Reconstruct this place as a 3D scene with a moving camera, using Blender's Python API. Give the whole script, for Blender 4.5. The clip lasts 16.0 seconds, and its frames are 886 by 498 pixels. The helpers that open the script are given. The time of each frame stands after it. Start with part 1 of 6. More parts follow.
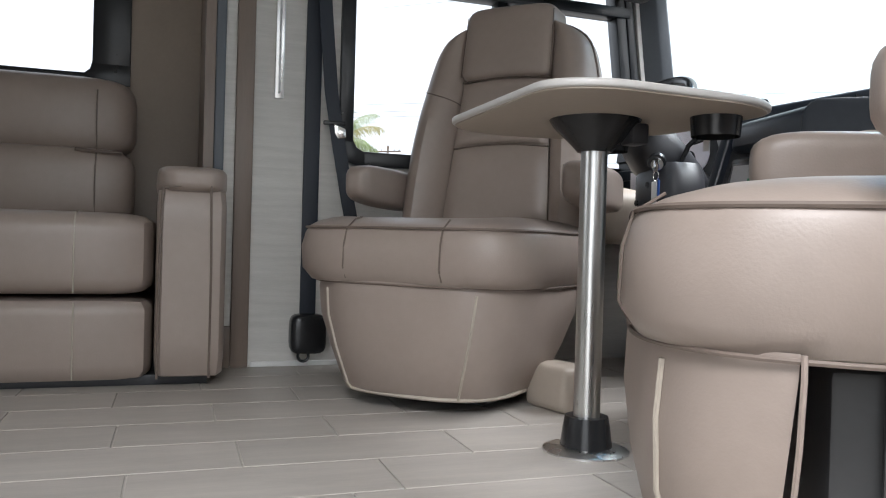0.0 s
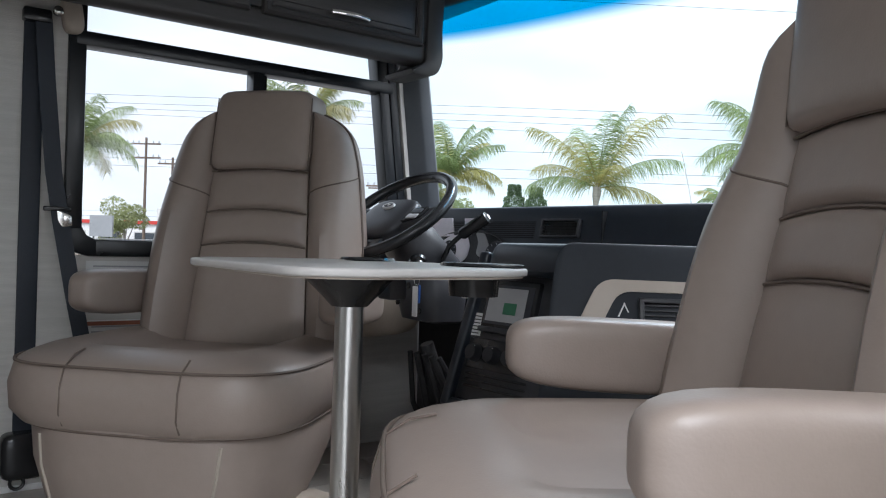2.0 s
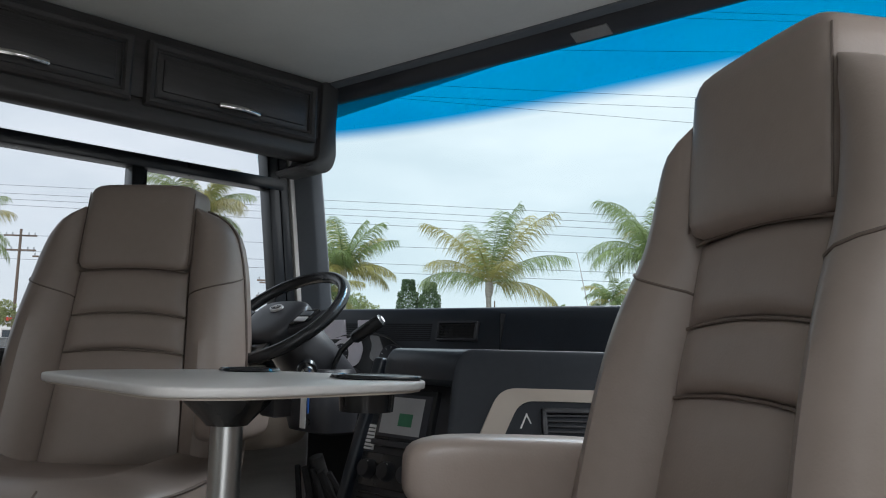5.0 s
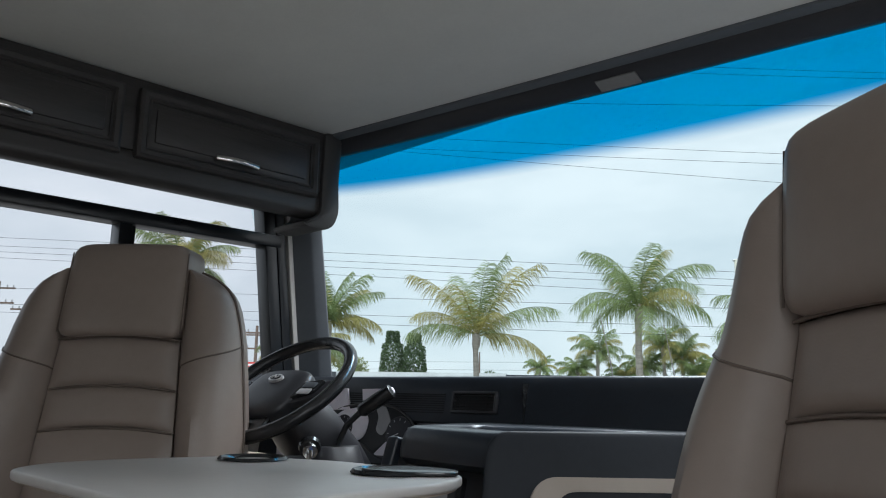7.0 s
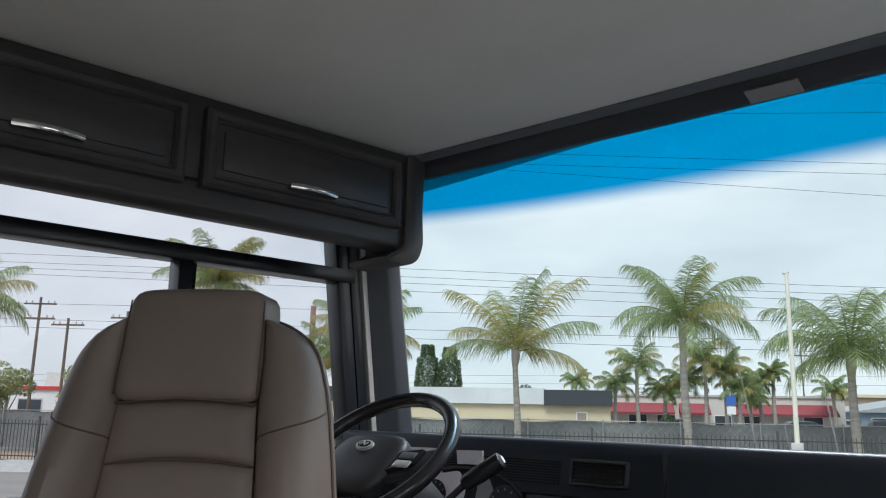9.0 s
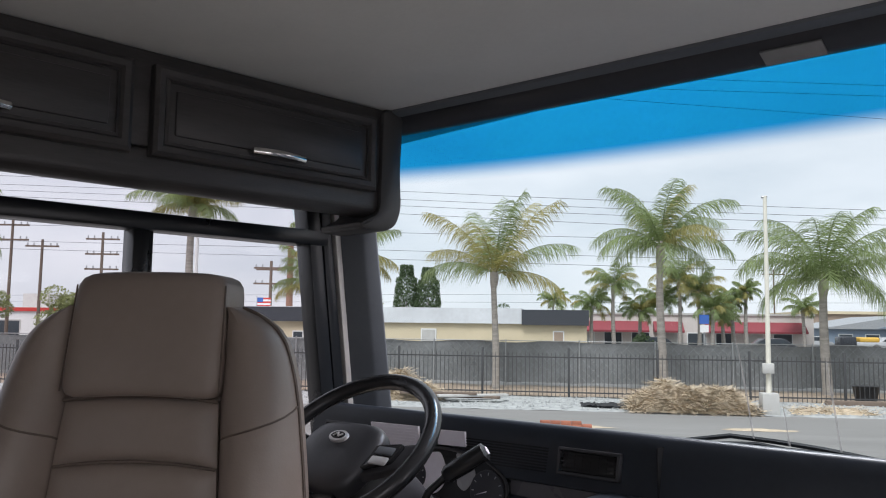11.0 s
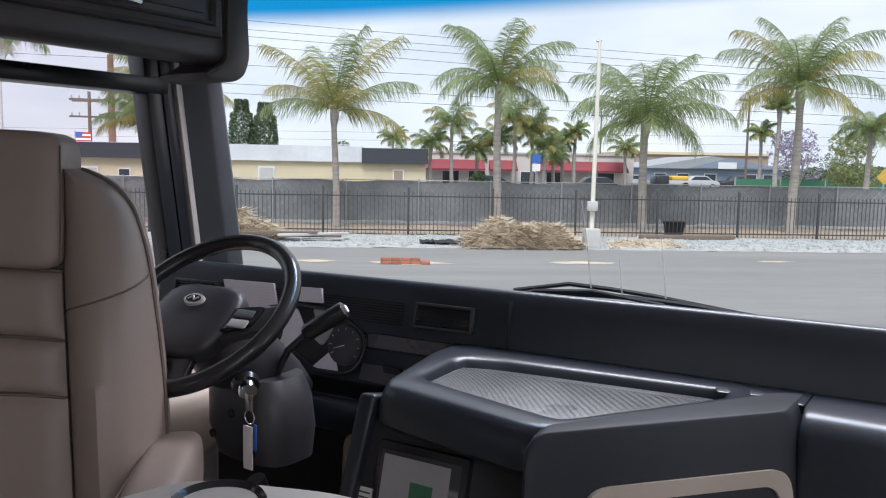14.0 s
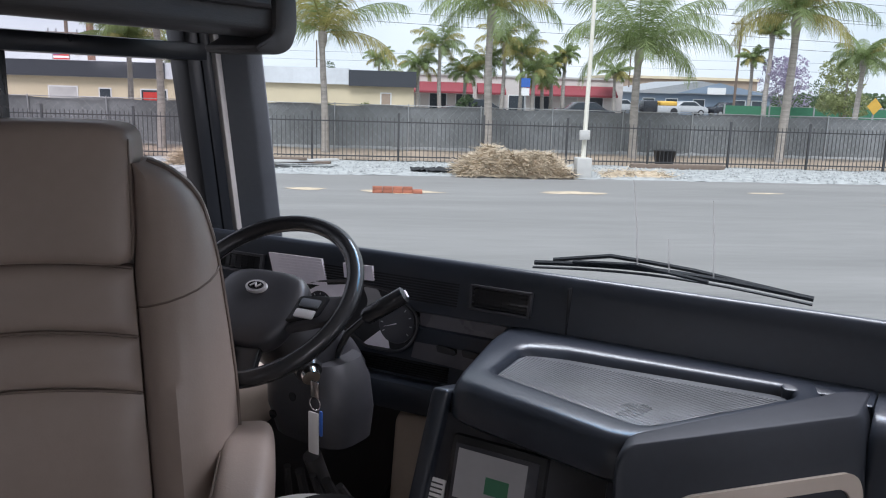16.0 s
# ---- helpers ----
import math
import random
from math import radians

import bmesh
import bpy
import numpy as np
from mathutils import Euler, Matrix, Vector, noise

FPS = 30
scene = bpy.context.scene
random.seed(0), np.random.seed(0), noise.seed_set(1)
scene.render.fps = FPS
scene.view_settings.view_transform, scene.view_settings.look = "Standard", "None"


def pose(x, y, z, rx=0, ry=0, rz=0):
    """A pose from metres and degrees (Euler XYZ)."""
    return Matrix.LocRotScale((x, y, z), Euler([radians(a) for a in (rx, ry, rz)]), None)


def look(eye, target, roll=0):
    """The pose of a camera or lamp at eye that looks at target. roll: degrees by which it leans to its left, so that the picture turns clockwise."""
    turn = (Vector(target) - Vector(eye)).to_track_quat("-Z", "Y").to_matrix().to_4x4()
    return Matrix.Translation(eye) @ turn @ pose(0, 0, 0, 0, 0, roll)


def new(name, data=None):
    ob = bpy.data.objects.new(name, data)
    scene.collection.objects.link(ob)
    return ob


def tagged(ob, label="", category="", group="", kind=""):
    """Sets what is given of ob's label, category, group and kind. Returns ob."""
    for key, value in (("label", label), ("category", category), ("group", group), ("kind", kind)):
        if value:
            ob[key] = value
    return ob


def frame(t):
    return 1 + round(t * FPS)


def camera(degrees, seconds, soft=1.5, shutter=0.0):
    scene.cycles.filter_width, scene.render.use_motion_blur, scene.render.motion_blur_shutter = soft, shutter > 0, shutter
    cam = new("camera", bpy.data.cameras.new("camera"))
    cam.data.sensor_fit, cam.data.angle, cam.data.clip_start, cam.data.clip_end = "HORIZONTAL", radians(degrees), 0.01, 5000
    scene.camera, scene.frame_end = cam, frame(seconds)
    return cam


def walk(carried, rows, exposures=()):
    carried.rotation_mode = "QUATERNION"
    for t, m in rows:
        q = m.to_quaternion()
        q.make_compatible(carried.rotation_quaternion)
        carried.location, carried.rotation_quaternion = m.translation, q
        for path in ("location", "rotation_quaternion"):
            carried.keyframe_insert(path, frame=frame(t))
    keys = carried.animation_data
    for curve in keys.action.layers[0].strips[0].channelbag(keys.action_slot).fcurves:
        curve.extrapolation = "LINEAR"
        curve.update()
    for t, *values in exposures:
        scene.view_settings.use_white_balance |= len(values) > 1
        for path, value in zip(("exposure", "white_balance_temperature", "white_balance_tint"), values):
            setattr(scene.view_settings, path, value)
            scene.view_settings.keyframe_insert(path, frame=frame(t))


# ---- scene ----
cam = camera(59.1, 16.0, soft=1.1)
PATH = [
    (0, (1.254, 1.777, 0.435), (-0.637, 2.428, 0.422), 1.6),
    (0.5, (1.189, 1.828, 0.59), (-0.637, 2.644, 0.565), 1.8),
    (1, (1.175, 1.858, 0.637), (-0.58, 2.817, 0.612), 1.8),
    (1.5, (1.163, 1.85, 0.694), (-0.522, 2.926, 0.674), 1.8),
    (2, (1.137, 1.867, 0.764), (-0.487, 3.034, 0.757), 1.8),
    (2.5, (1.117, 1.895, 0.829), (-0.467, 3.116, 0.843), 1.5),
    (3, (1.095, 1.909, 0.845), (-0.454, 3.173, 0.889), 1.6),
    (3.5, (1.075, 1.925, 0.836), (-0.447, 3.22, 0.92), 1.5),
    (4, (1.072, 1.923, 0.823), (-0.424, 3.246, 0.942), 1.5),
    (4.5, (1.076, 1.941, 0.81), (-0.4, 3.282, 0.971), 1.3),
    (4.7, (1.069, 1.926, 0.791), (-0.393, 3.277, 0.986), 1.4),
    (6.8, (0.923, 1.982, 0.797), (-0.483, 3.357, 1.159), 0.7),
    (7, (0.874, 1.984, 0.845), (-0.53, 3.359, 1.215), 1.0),
    (7.5, (0.825, 2.003, 0.894), (-0.589, 3.365, 1.275), 0.8),
    (8, (0.749, 2.0, 0.893), (-0.687, 3.336, 1.284), 0.8),
    (8.5, (0.656, 2.041, 0.916), (-0.807, 3.353, 1.29), 0.9),
    (8.7, (0.591, 2.044, 0.937), (-0.864, 3.356, 1.341), 1.0),
    (10.8, (0.427, 2.157, 1.106), (-1.033, 3.505, 1.331), 0.7),
    (11, (0.424, 2.143, 1.118), (-1.016, 3.517, 1.313), 0.7),
    (11.5, (0.412, 2.105, 1.152), (-0.973, 3.544, 1.265), 0.7),
    (12, (0.433, 2.092, 1.158), (-0.887, 3.594, 1.188), 0.6),
    (12.5, (0.423, 2.076, 1.152), (-0.835, 3.629, 1.101), 0.6),
    (13, (0.425, 2.076, 1.176), (-0.779, 3.669, 1.057), 0.8),
    (13.5, (0.424, 2.094, 1.172), (-0.735, 3.714, 1.0), 0.9),
    (14, (0.383, 2.125, 1.167), (-0.743, 3.764, 0.954), 1.0),
    (14.5, (0.27, 2.196, 1.193), (-0.827, 3.849, 0.936), 1.1),
    (15, (0.237, 2.174, 1.281), (-0.831, 3.836, 0.972), 1.3),
    (15.5, (0.245, 2.107, 1.304), (-0.807, 3.77, 0.946), 1.4),
    (16, (0.23, 2.056, 1.295), (-0.842, 3.695, 0.888), 1.7),
]
EXPOSURES = [(0, 1.68, 6400, 11), (1, 1.55, 6250, 12), (2, 1.25, 6150, 11), (3.5, 0.9, 6350, 10), (4.5, 0.8, 6300, 9), (7, 0.7, 6250, 9), (8.5, 0.68, 6300, 10), (11, 0.74, 6550, 19), (12.5, 0.84, 6550, 22), (16, 0.9, 6270, 20)]
walk(cam, [(t, look(eye, target, roll)) for t, eye, target, roll in PATH], EXPOSURES)

# ---- exposure, world, sun, lamps ----
world = bpy.data.worlds.new("overcast_sky")
scene.world = world
world.use_nodes = True
wn, wl = world.node_tree.nodes, world.node_tree.links
bg = wn["Background"]
sky = wn.new("ShaderNodeTexSky")
sky.sky_type = "NISHITA"
sky.sun_disc = False
sky.sun_elevation, sky.sun_rotation = radians(50), radians(140)
sky_dim = wn.new("ShaderNodeVectorMath"); sky_dim.operation = "SCALE"
sky_dim.inputs["Scale"].default_value = 0.10
wl.new(sky.outputs[0], sky_dim.inputs[0])
tc = wn.new("ShaderNodeTexCoord")
mp = wn.new("ShaderNodeMapping"); mp.inputs["Scale"].default_value = (1.0, 1.0, 3.2)
cn = wn.new("ShaderNodeTexNoise"); cn.inputs["Scale"].default_value = 2.6; cn.inputs["Detail"].default_value = 6; cn.inputs["Roughness"].default_value = 0.55
cr = wn.new("ShaderNodeValToRGB")
cr.color_ramp.elements[0].position, cr.color_ramp.elements[0].color = 0.32, (0.69, 0.75, 0.79, 1)
cr.color_ramp.elements[1].position, cr.color_ramp.elements[1].color = 0.66, (0.93, 0.955, 0.97, 1)
wl.new(tc.outputs["Generated"], mp.inputs[0]); wl.new(mp.outputs[0], cn.inputs[0]); wl.new(cn.outputs[0], cr.inputs[0])
mixw = wn.new("ShaderNodeMixRGB"); mixw.inputs[0].default_value = 0.93
wl.new(sky_dim.outputs[0], mixw.inputs[1]); wl.new(cr.outputs[0], mixw.inputs[2]); wl.new(mixw.outputs[0], bg.inputs[0])
bg.inputs[1].default_value = 0.66

sun = new("sun", bpy.data.lights.new("sun", "SUN"))
sun.data.energy, sun.data.angle, sun.data.color = 2.3, radians(25), (1, 0.97, 0.93)
sun.matrix_world = look((0, 0, 30), (-6, 15, 0))


def sky_lamp(name, at, to, w, h, watts):
    """Daylight that comes in by an opening behind or beside the eye."""
    lamp = new(name, bpy.data.lights.new(name, "AREA"))
    lamp.data.shape, lamp.data.size, lamp.data.size_y, lamp.data.energy = "RECTANGLE", w, h, watts
    lamp.data.color = (0.97, 0.985, 1.0)
    lamp.matrix_world = look(at, to)
    return lamp


sky_lamp("daylight_entry_door", (2.20, 1.30, 2.45), (0.1, 2.4, 0.25), 1.3, 1.0, 32)
sky_lamp("daylight_entry_steps", (1.60, 1.45, 0.25), (-0.2, 2.45, 0.15), 0.9, 1.2, 0.9)
sky_lamp("daylight_rear_windows", (-0.2, -2.6, 1.3), (-0.3, 1.5, 0.8), 2.0, 0.8, 0.8)
sky_lamp("daylight_windscreen", (-0.2, 4.50, 2.80), (-0.35, 3.35, 0.70), 2.2, 0.7, 66)
sky_lamp("daylight_passenger_window", (1.25, 3.0, 1.1), (-0.6, 2.9, 0.8), 0.9, 0.55, 1.6)

# ---- materials ----


def mat(name, color, rough=0.5, metal=0.0, var=0.12, scale=8.0, bump=0.0, bscale=120.0, rvar=0.1, coord="Object", stretch=(1, 1, 1), spec=0.5, rnd=0.0):
    m = bpy.data.materials.new(name)
    m.use_nodes = True
    n, l = m.node_tree.nodes, m.node_tree.links
    b = n["Principled BSDF"]
    b.inputs["Metallic"].default_value = metal
    b.inputs["Specular IOR Level"].default_value = spec
    t = n.new("ShaderNodeTexCoord"); mp = n.new("ShaderNodeMapping"); mp.inputs["Scale"].default_value = stretch
    l.new(t.outputs[coord], mp.inputs[0])
    n1 = n.new("ShaderNodeTexNoise"); n1.inputs["Scale"].default_value = scale; n1.inputs["Detail"].default_value = 5
    n2 = n.new("ShaderNodeTexNoise"); n2.inputs["Scale"].default_value = scale * 9; n2.inputs["Detail"].default_value = 3
    l.new(mp.outputs[0], n1.inputs[0]); l.new(mp.outputs[0], n2.inputs[0])
    ad = n.new("ShaderNodeMath"); ad.operation = "MULTIPLY_ADD"; ad.inputs[1].default_value = 0.5
    l.new(n2.outputs[0], ad.inputs[0]); l.new(n1.outputs[0], ad.inputs[2])
    mr = n.new("ShaderNodeMapRange"); mr.inputs[1].default_value, mr.inputs[2].default_value = 0.45, 1.05
    mr.inputs[3].default_value, mr.inputs[4].default_value = 1 - var, 1 + var
    l.new(ad.outputs[0], mr.inputs[0])
    sc = n.new("ShaderNodeVectorMath"); sc.operation = "SCALE"
    sc.inputs[0].default_value = color
    l.new(mr.outputs[0], sc.inputs["Scale"])
    out = sc.outputs[0]
    if rnd:
        oi = n.new("ShaderNodeObjectInfo"); m2 = n.new("ShaderNodeMapRange")
        m2.inputs[3].default_value, m2.inputs[4].default_value = 1 - rnd, 1 + rnd
        l.new(oi.outputs["Random"], m2.inputs[0])
        s2 = n.new("ShaderNodeVectorMath"); s2.operation = "SCALE"
        l.new(out, s2.inputs[0]); l.new(m2.outputs[0], s2.inputs["Scale"]); out = s2.outputs[0]
    l.new(out, b.inputs["Base Color"])
    r = n.new("ShaderNodeMapRange"); r.inputs[3].default_value, r.inputs[4].default_value = max(0.02, rough - rvar), min(1, rough + rvar)
    l.new(n1.outputs[0], r.inputs[0]); l.new(r.outputs[0], b.inputs["Roughness"])
    if bump:
        n3 = n.new("ShaderNodeTexNoise"); n3.inputs["Scale"].default_value = bscale; n3.inputs["Detail"].default_value = 3
        l.new(mp.outputs[0], n3.inputs[0])
        bp = n.new("ShaderNodeBump"); bp.inputs["Strength"].default_value = bump; bp.inputs["Distance"].default_value = 0.002
        l.new(n3.outputs[0], bp.inputs["Height"]); l.new(bp.outputs[0], b.inputs["Normal"])
    return m


leather = mat("taupe_leather", (0.300, 0.244, 0.212), 0.40, var=0.06, scale=5, bump=0.13, bscale=260, rvar=0.06)
cap_mat = mat("dark_grey_end_cap", (0.055, 0.054, 0.054), 0.5, var=0.08, bump=0.1, bscale=400)
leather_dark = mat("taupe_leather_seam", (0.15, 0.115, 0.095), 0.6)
thread = mat("pale_stitching", (0.42, 0.37, 0.31), 0.7)
wallpaper = mat("linen_wallpaper", (0.60, 0.585, 0.555), 0.75, var=0.10, scale=7, bump=0.35, bscale=60, stretch=(1, 0.6, 9))
brown_panel = mat("brown_laminate", (0.20, 0.155, 0.125), 0.45, var=0.10, scale=4, stretch=(6, 6, 0.6))
tan_panel = mat("beige_side_panel", (0.36, 0.30, 0.25), 0.55, var=0.06)
dark_wood = mat("charcoal_stained_wood", (0.045, 0.042, 0.042), 0.42, var=0.35, scale=5, bump=0.15, bscale=90, stretch=(8, 0.8, 8))
ceiling_mat = mat("grey_ceiling_vinyl", (0.72, 0.72, 0.69), 0.8, var=0.04, bump=0.2, bscale=160)
black_plastic = mat("black_textured_plastic", (0.032, 0.033, 0.038), 0.40, var=0.2, bump=0.12, bscale=900, rvar=0.08)
black_gloss = mat("smooth_black_plastic", (0.020, 0.021, 0.023), 0.22, var=0.15)
tray_mat = mat("ribbed_black_rubber", (0.055, 0.062, 0.068), 0.33, var=0.3, scale=9, rvar=0.15, spec=0.7)
dash_mat = mat("black_grained_dash", (0.022, 0.028, 0.038), 0.30, var=0.18, bump=0.05, bscale=900, rvar=0.04, spec=0.5)
soft_black = mat("soft_touch_black_panel", (0.019, 0.023, 0.030), 0.55, var=0.15, bump=0.05, bscale=900, rvar=0.05, spec=0.28)
frame_black = mat("black_window_frame", (0.010, 0.012, 0.015), 0.3, var=0.15)
grey_trim = mat("grey_moulded_trim", (0.108, 0.122, 0.138), 0.55, var=0.08, bump=0.2, bscale=300)
silver = mat("brushed_steel", (0.66, 0.66, 0.65), 0.28, 1.0, var=0.06, scale=20, stretch=(1, 1, 0.1))
silver_badge = mat("satin_silver_badge", (0.62, 0.62, 0.63), 0.3, 0.3, var=0.04)
chrome = mat("polished_nickel", (0.75, 0.74, 0.72), 0.15, 1.0, var=0.04)
cream_paint = mat("cream_pole_paint", (0.70, 0.67, 0.58), 0.5, var=0.06)
white_paint = mat("white_paint", (0.72, 0.72, 0.71), 0.4, var=0.05)
table_mat = mat("pale_laminate_top", (0.55, 0.53, 0.51), 0.35, var=0.06, scale=6)
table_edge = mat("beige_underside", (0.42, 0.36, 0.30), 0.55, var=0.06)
belt_mat = mat("navy_black_webbing", (0.022, 0.028, 0.040), 0.55, var=0.12, bump=0.4, bscale=500)
screen_mat = mat("dark_screen", (0.045, 0.047, 0.055), 0.12, var=0.05)
panel_grey = mat("dark_grey_switch_panel", (0.105, 0.102, 0.115), 0.28, var=0.08)
screen_film = mat("screen_cover_film", (0.33, 0.33, 0.34), 0.25, var=0.06)
label_grey = mat("grey_label_stock", (0.24, 0.24, 0.24), 0.6)
# pale lilac base colour carries the reflected daylight on the dash film
film_mat = mat("film_painted_glare", (0.80, 0.77, 0.84), 0.22, var=0.06)
cream_bezel = mat("cream_bezel", (0.50, 0.44, 0.38), 0.35, var=0.04)
tile_mat = mat("grey_wood_look_tile", (0.42, 0.385, 0.35), 0.38, var=0.16, scale=3.2, bump=0.15, bscale=60, stretch=(9, 0.9, 9), rnd=0.06)
grout = mat("pale_grout", (0.50, 0.47, 0.43), 0.8)
asphalt = mat("grey_asphalt", (0.200, 0.195, 0.187), 0.9, var=0.20, scale=0.45, bump=0.5, bscale=60, coord="Object", stretch=(0.22, 2.2, 1))
gravel_mat = mat("pale_gravel", (0.34, 0.35, 0.345), 0.95, var=0.35, scale=6, bump=1.0, bscale=26)
soil_mat = mat("dry_soil", (0.30, 0.235, 0.18), 0.95, var=0.25, scale=2, bump=0.8, bscale=20)
mesh_screen = mat("black_mesh_screen", (0.19, 0.20, 0.205), 0.8, var=0.25, scale=1.6, bump=0.6, bscale=25)
iron = mat("black_iron", (0.05, 0.05, 0.052), 0.5)
galv = mat("galvanised_pipe", (0.40, 0.41, 0.42), 0.45, 0.6)
bark = mat("palm_bark", (0.34, 0.31, 0.28), 0.9, var=0.3, scale=3, bump=0.8, bscale=16, stretch=(1, 1, 6))
frond_mat = mat("palm_frond", (0.235, 0.30, 0.125), 0.5, var=0.4, scale=1.2)
frond_old = mat("yellowed_frond", (0.36, 0.33, 0.12), 0.6, var=0.35, scale=1.2)
leaf_dark = mat("dark_foliage", (0.115, 0.165, 0.085), 0.7, var=0.4, scale=1.5)
leaf_lime = mat("light_foliage", (0.29, 0.32, 0.15), 0.7, var=0.35, scale=1.5)
jacaranda = mat("violet_blossom", (0.42, 0.37, 0.48), 0.8, var=0.25)
straw_mat = mat("dry_straw", (0.50, 0.41, 0.30), 0.9, var=0.35, scale=5)
cream_wall = mat("cream_stucco", (0.62, 0.53, 0.37), 0.9, var=0.06, scale=0.8)
roof_white = mat("white_roof_coating", (0.62, 0.64, 0.66), 0.7, var=0.12, scale=0.6)
roof_dark = mat("dark_fascia", (0.045, 0.05, 0.06), 0.7, var=0.12)
red_awning = mat("dark_red_awning", (0.22, 0.035, 0.045), 0.6, var=0.15)
pink_wall = mat("pale_stucco", (0.58, 0.53, 0.50), 0.9, var=0.06)
blue_wall = mat("slate_blue_siding", (0.20, 0.255, 0.32), 0.7, var=0.10)
brown_wall = mat("tan_block_wall", (0.34, 0.26, 0.20), 0.9, var=0.1)
wood_pole = mat("weathered_pole", (0.16, 0.12, 0.095), 0.9, var=0.2)
rust_pole = mat("rust_brown_pole", (0.24, 0.13, 0.09), 0.8, var=0.2)
cable_mat = mat("cable_black", (0.02, 0.02, 0.022), 0.6)
brick_mat = mat("red_brick", (0.36, 0.13, 0.08), 0.85, var=0.25, rnd=0.15)
concrete = mat("concrete", (0.48, 0.47, 0.45), 0.85, var=0.14, scale=3)
glass_far = mat("far_window_glass", (0.05, 0.06, 0.07), 0.1, var=0.1)
red_paint = mat("red_paint", (0.55, 0.05, 0.04), 0.5)
blue_paint = mat("blue_paint", (0.04, 0.12, 0.40), 0.5)
green_paint = mat("green_paint", (0.04, 0.16, 0.09), 0.7)
yellow_paint = mat("yellow_paint", (0.60, 0.36, 0.06), 0.6)
car_dark = mat("dark_car_paint", (0.03, 0.033, 0.04), 0.25)
car_white = mat("white_car_paint", (0.42, 0.43, 0.44), 0.25)
blue_plastic = mat("blue_key_fob", (0.03, 0.12, 0.45), 0.4)
beige_vinyl = mat("beige_vinyl_cover", (0.42, 0.36, 0.30), 0.55, var=0.05)



def leaf_through(m, share):
    """Thin leaves: part of the light passes through them."""
    n, l = m.node_tree.nodes, m.node_tree.links
    b = n["Principled BSDF"]
    tl, mx = n.new("ShaderNodeBsdfTranslucent"), n.new("ShaderNodeMixShader")
    mx.inputs[0].default_value = share
    l.new(b.inputs["Base Color"].links[0].from_socket, tl.inputs[0])
    l.new(b.outputs[0], mx.inputs[1]); l.new(tl.outputs[0], mx.inputs[2])
    l.new(mx.outputs[0], n["Material Output"].inputs[0])


for m_ in (frond_mat, frond_old, leaf_dark, leaf_lime, jacaranda):
    leaf_through(m_, 0.5)


def clear_glass(name, tint=(0.96, 0.98, 0.97), band=None):
    m = bpy.data.materials.new(name)
    m.use_nodes = True
    n, l = m.node_tree.nodes, m.node_tree.links
    n.remove(n["Principled BSDF"])
    tr = n.new("ShaderNodeBsdfTransparent"); gl = n.new("ShaderNodeBsdfGlossy"); mx = n.new("ShaderNodeMixShader")
    gl.inputs["Roughness"].default_value = 0.03
    fr = n.new("ShaderNodeFresnel"); fr.inputs[0].default_value = 1.25
    l.new(fr.outputs[0], mx.inputs[0]); l.new(tr.outputs[0], mx.inputs[1]); l.new(gl.outputs[0], mx.inputs[2])
    l.new(mx.outputs[0], n["Material Output"].inputs[0])
    tr.inputs[0].default_value = (*tint, 1)
    if band:
        t = n.new("ShaderNodeTexCoord"); s = n.new("ShaderNodeSeparateXYZ"); l.new(t.outputs["Object"], s.inputs[0])
        # the band's lower edge sags in the middle of the screen
        ax = n.new("ShaderNodeMath"); ax.operation = "ADD"; ax.inputs[1].default_value = 0.18; l.new(s.outputs[0], ax.inputs[0])
        sq = n.new("ShaderNodeMath"); sq.operation = "MULTIPLY"; l.new(ax.outputs[0], sq.inputs[0]); l.new(ax.outputs[0], sq.inputs[1])
        ma = n.new("ShaderNodeMath"); ma.operation = "MULTIPLY_ADD"; ma.inputs[1].default_value = -band[2]; l.new(sq.outputs[0], ma.inputs[0]); l.new(s.outputs[2], ma.inputs[2])
        mr = n.new("ShaderNodeMapRange"); mr.interpolation_type = "SMOOTHSTEP"
        mr.inputs[1].default_value, mr.inputs[2].default_value = band[0], band[1]
        l.new(ma.outputs[0], mr.inputs[0])
        mc = n.new("ShaderNodeMixRGB"); l.new(mr.outputs[0], mc.inputs[0])
        mc.inputs[1].default_value, mc.inputs[2].default_value = (*tint, 1), (0.0, 0.30, 0.62, 1)
        l.new(mc.outputs[0], tr.inputs[0])
    return m


windscreen_glass = clear_glass("windscreen_glass", (0.85, 0.95, 0.965), band=(1.500, 1.555, 0.012))
side_glass = clear_glass("side_glass", (0.90, 0.91, 0.93))

# ---- mesh helpers ----


def mesh_of(name, bm, material, smooth=True):
    me = bpy.data.meshes.new(name)
    bmesh.ops.recalc_face_normals(bm, faces=bm.faces)
    bm.to_mesh(me); bm.free()
    if smooth:
        for p in me.polygons:
            p.use_smooth = True
        me.set_sharp_from_angle(angle=radians(38))
    me.materials.append(material)
    return me


def part(name, bm, material, parent=None, label="", smooth=True):
    ob = new(name, mesh_of(name, bm, material, smooth))
    if parent is not None:
        ob.parent = parent
    return tagged(ob, label)


def thing(name, label, category, m=None, group="", kind=""):
    ob = new(name)
    ob.matrix_basis = m or Matrix()
    return tagged(ob, label, category, group, kind)


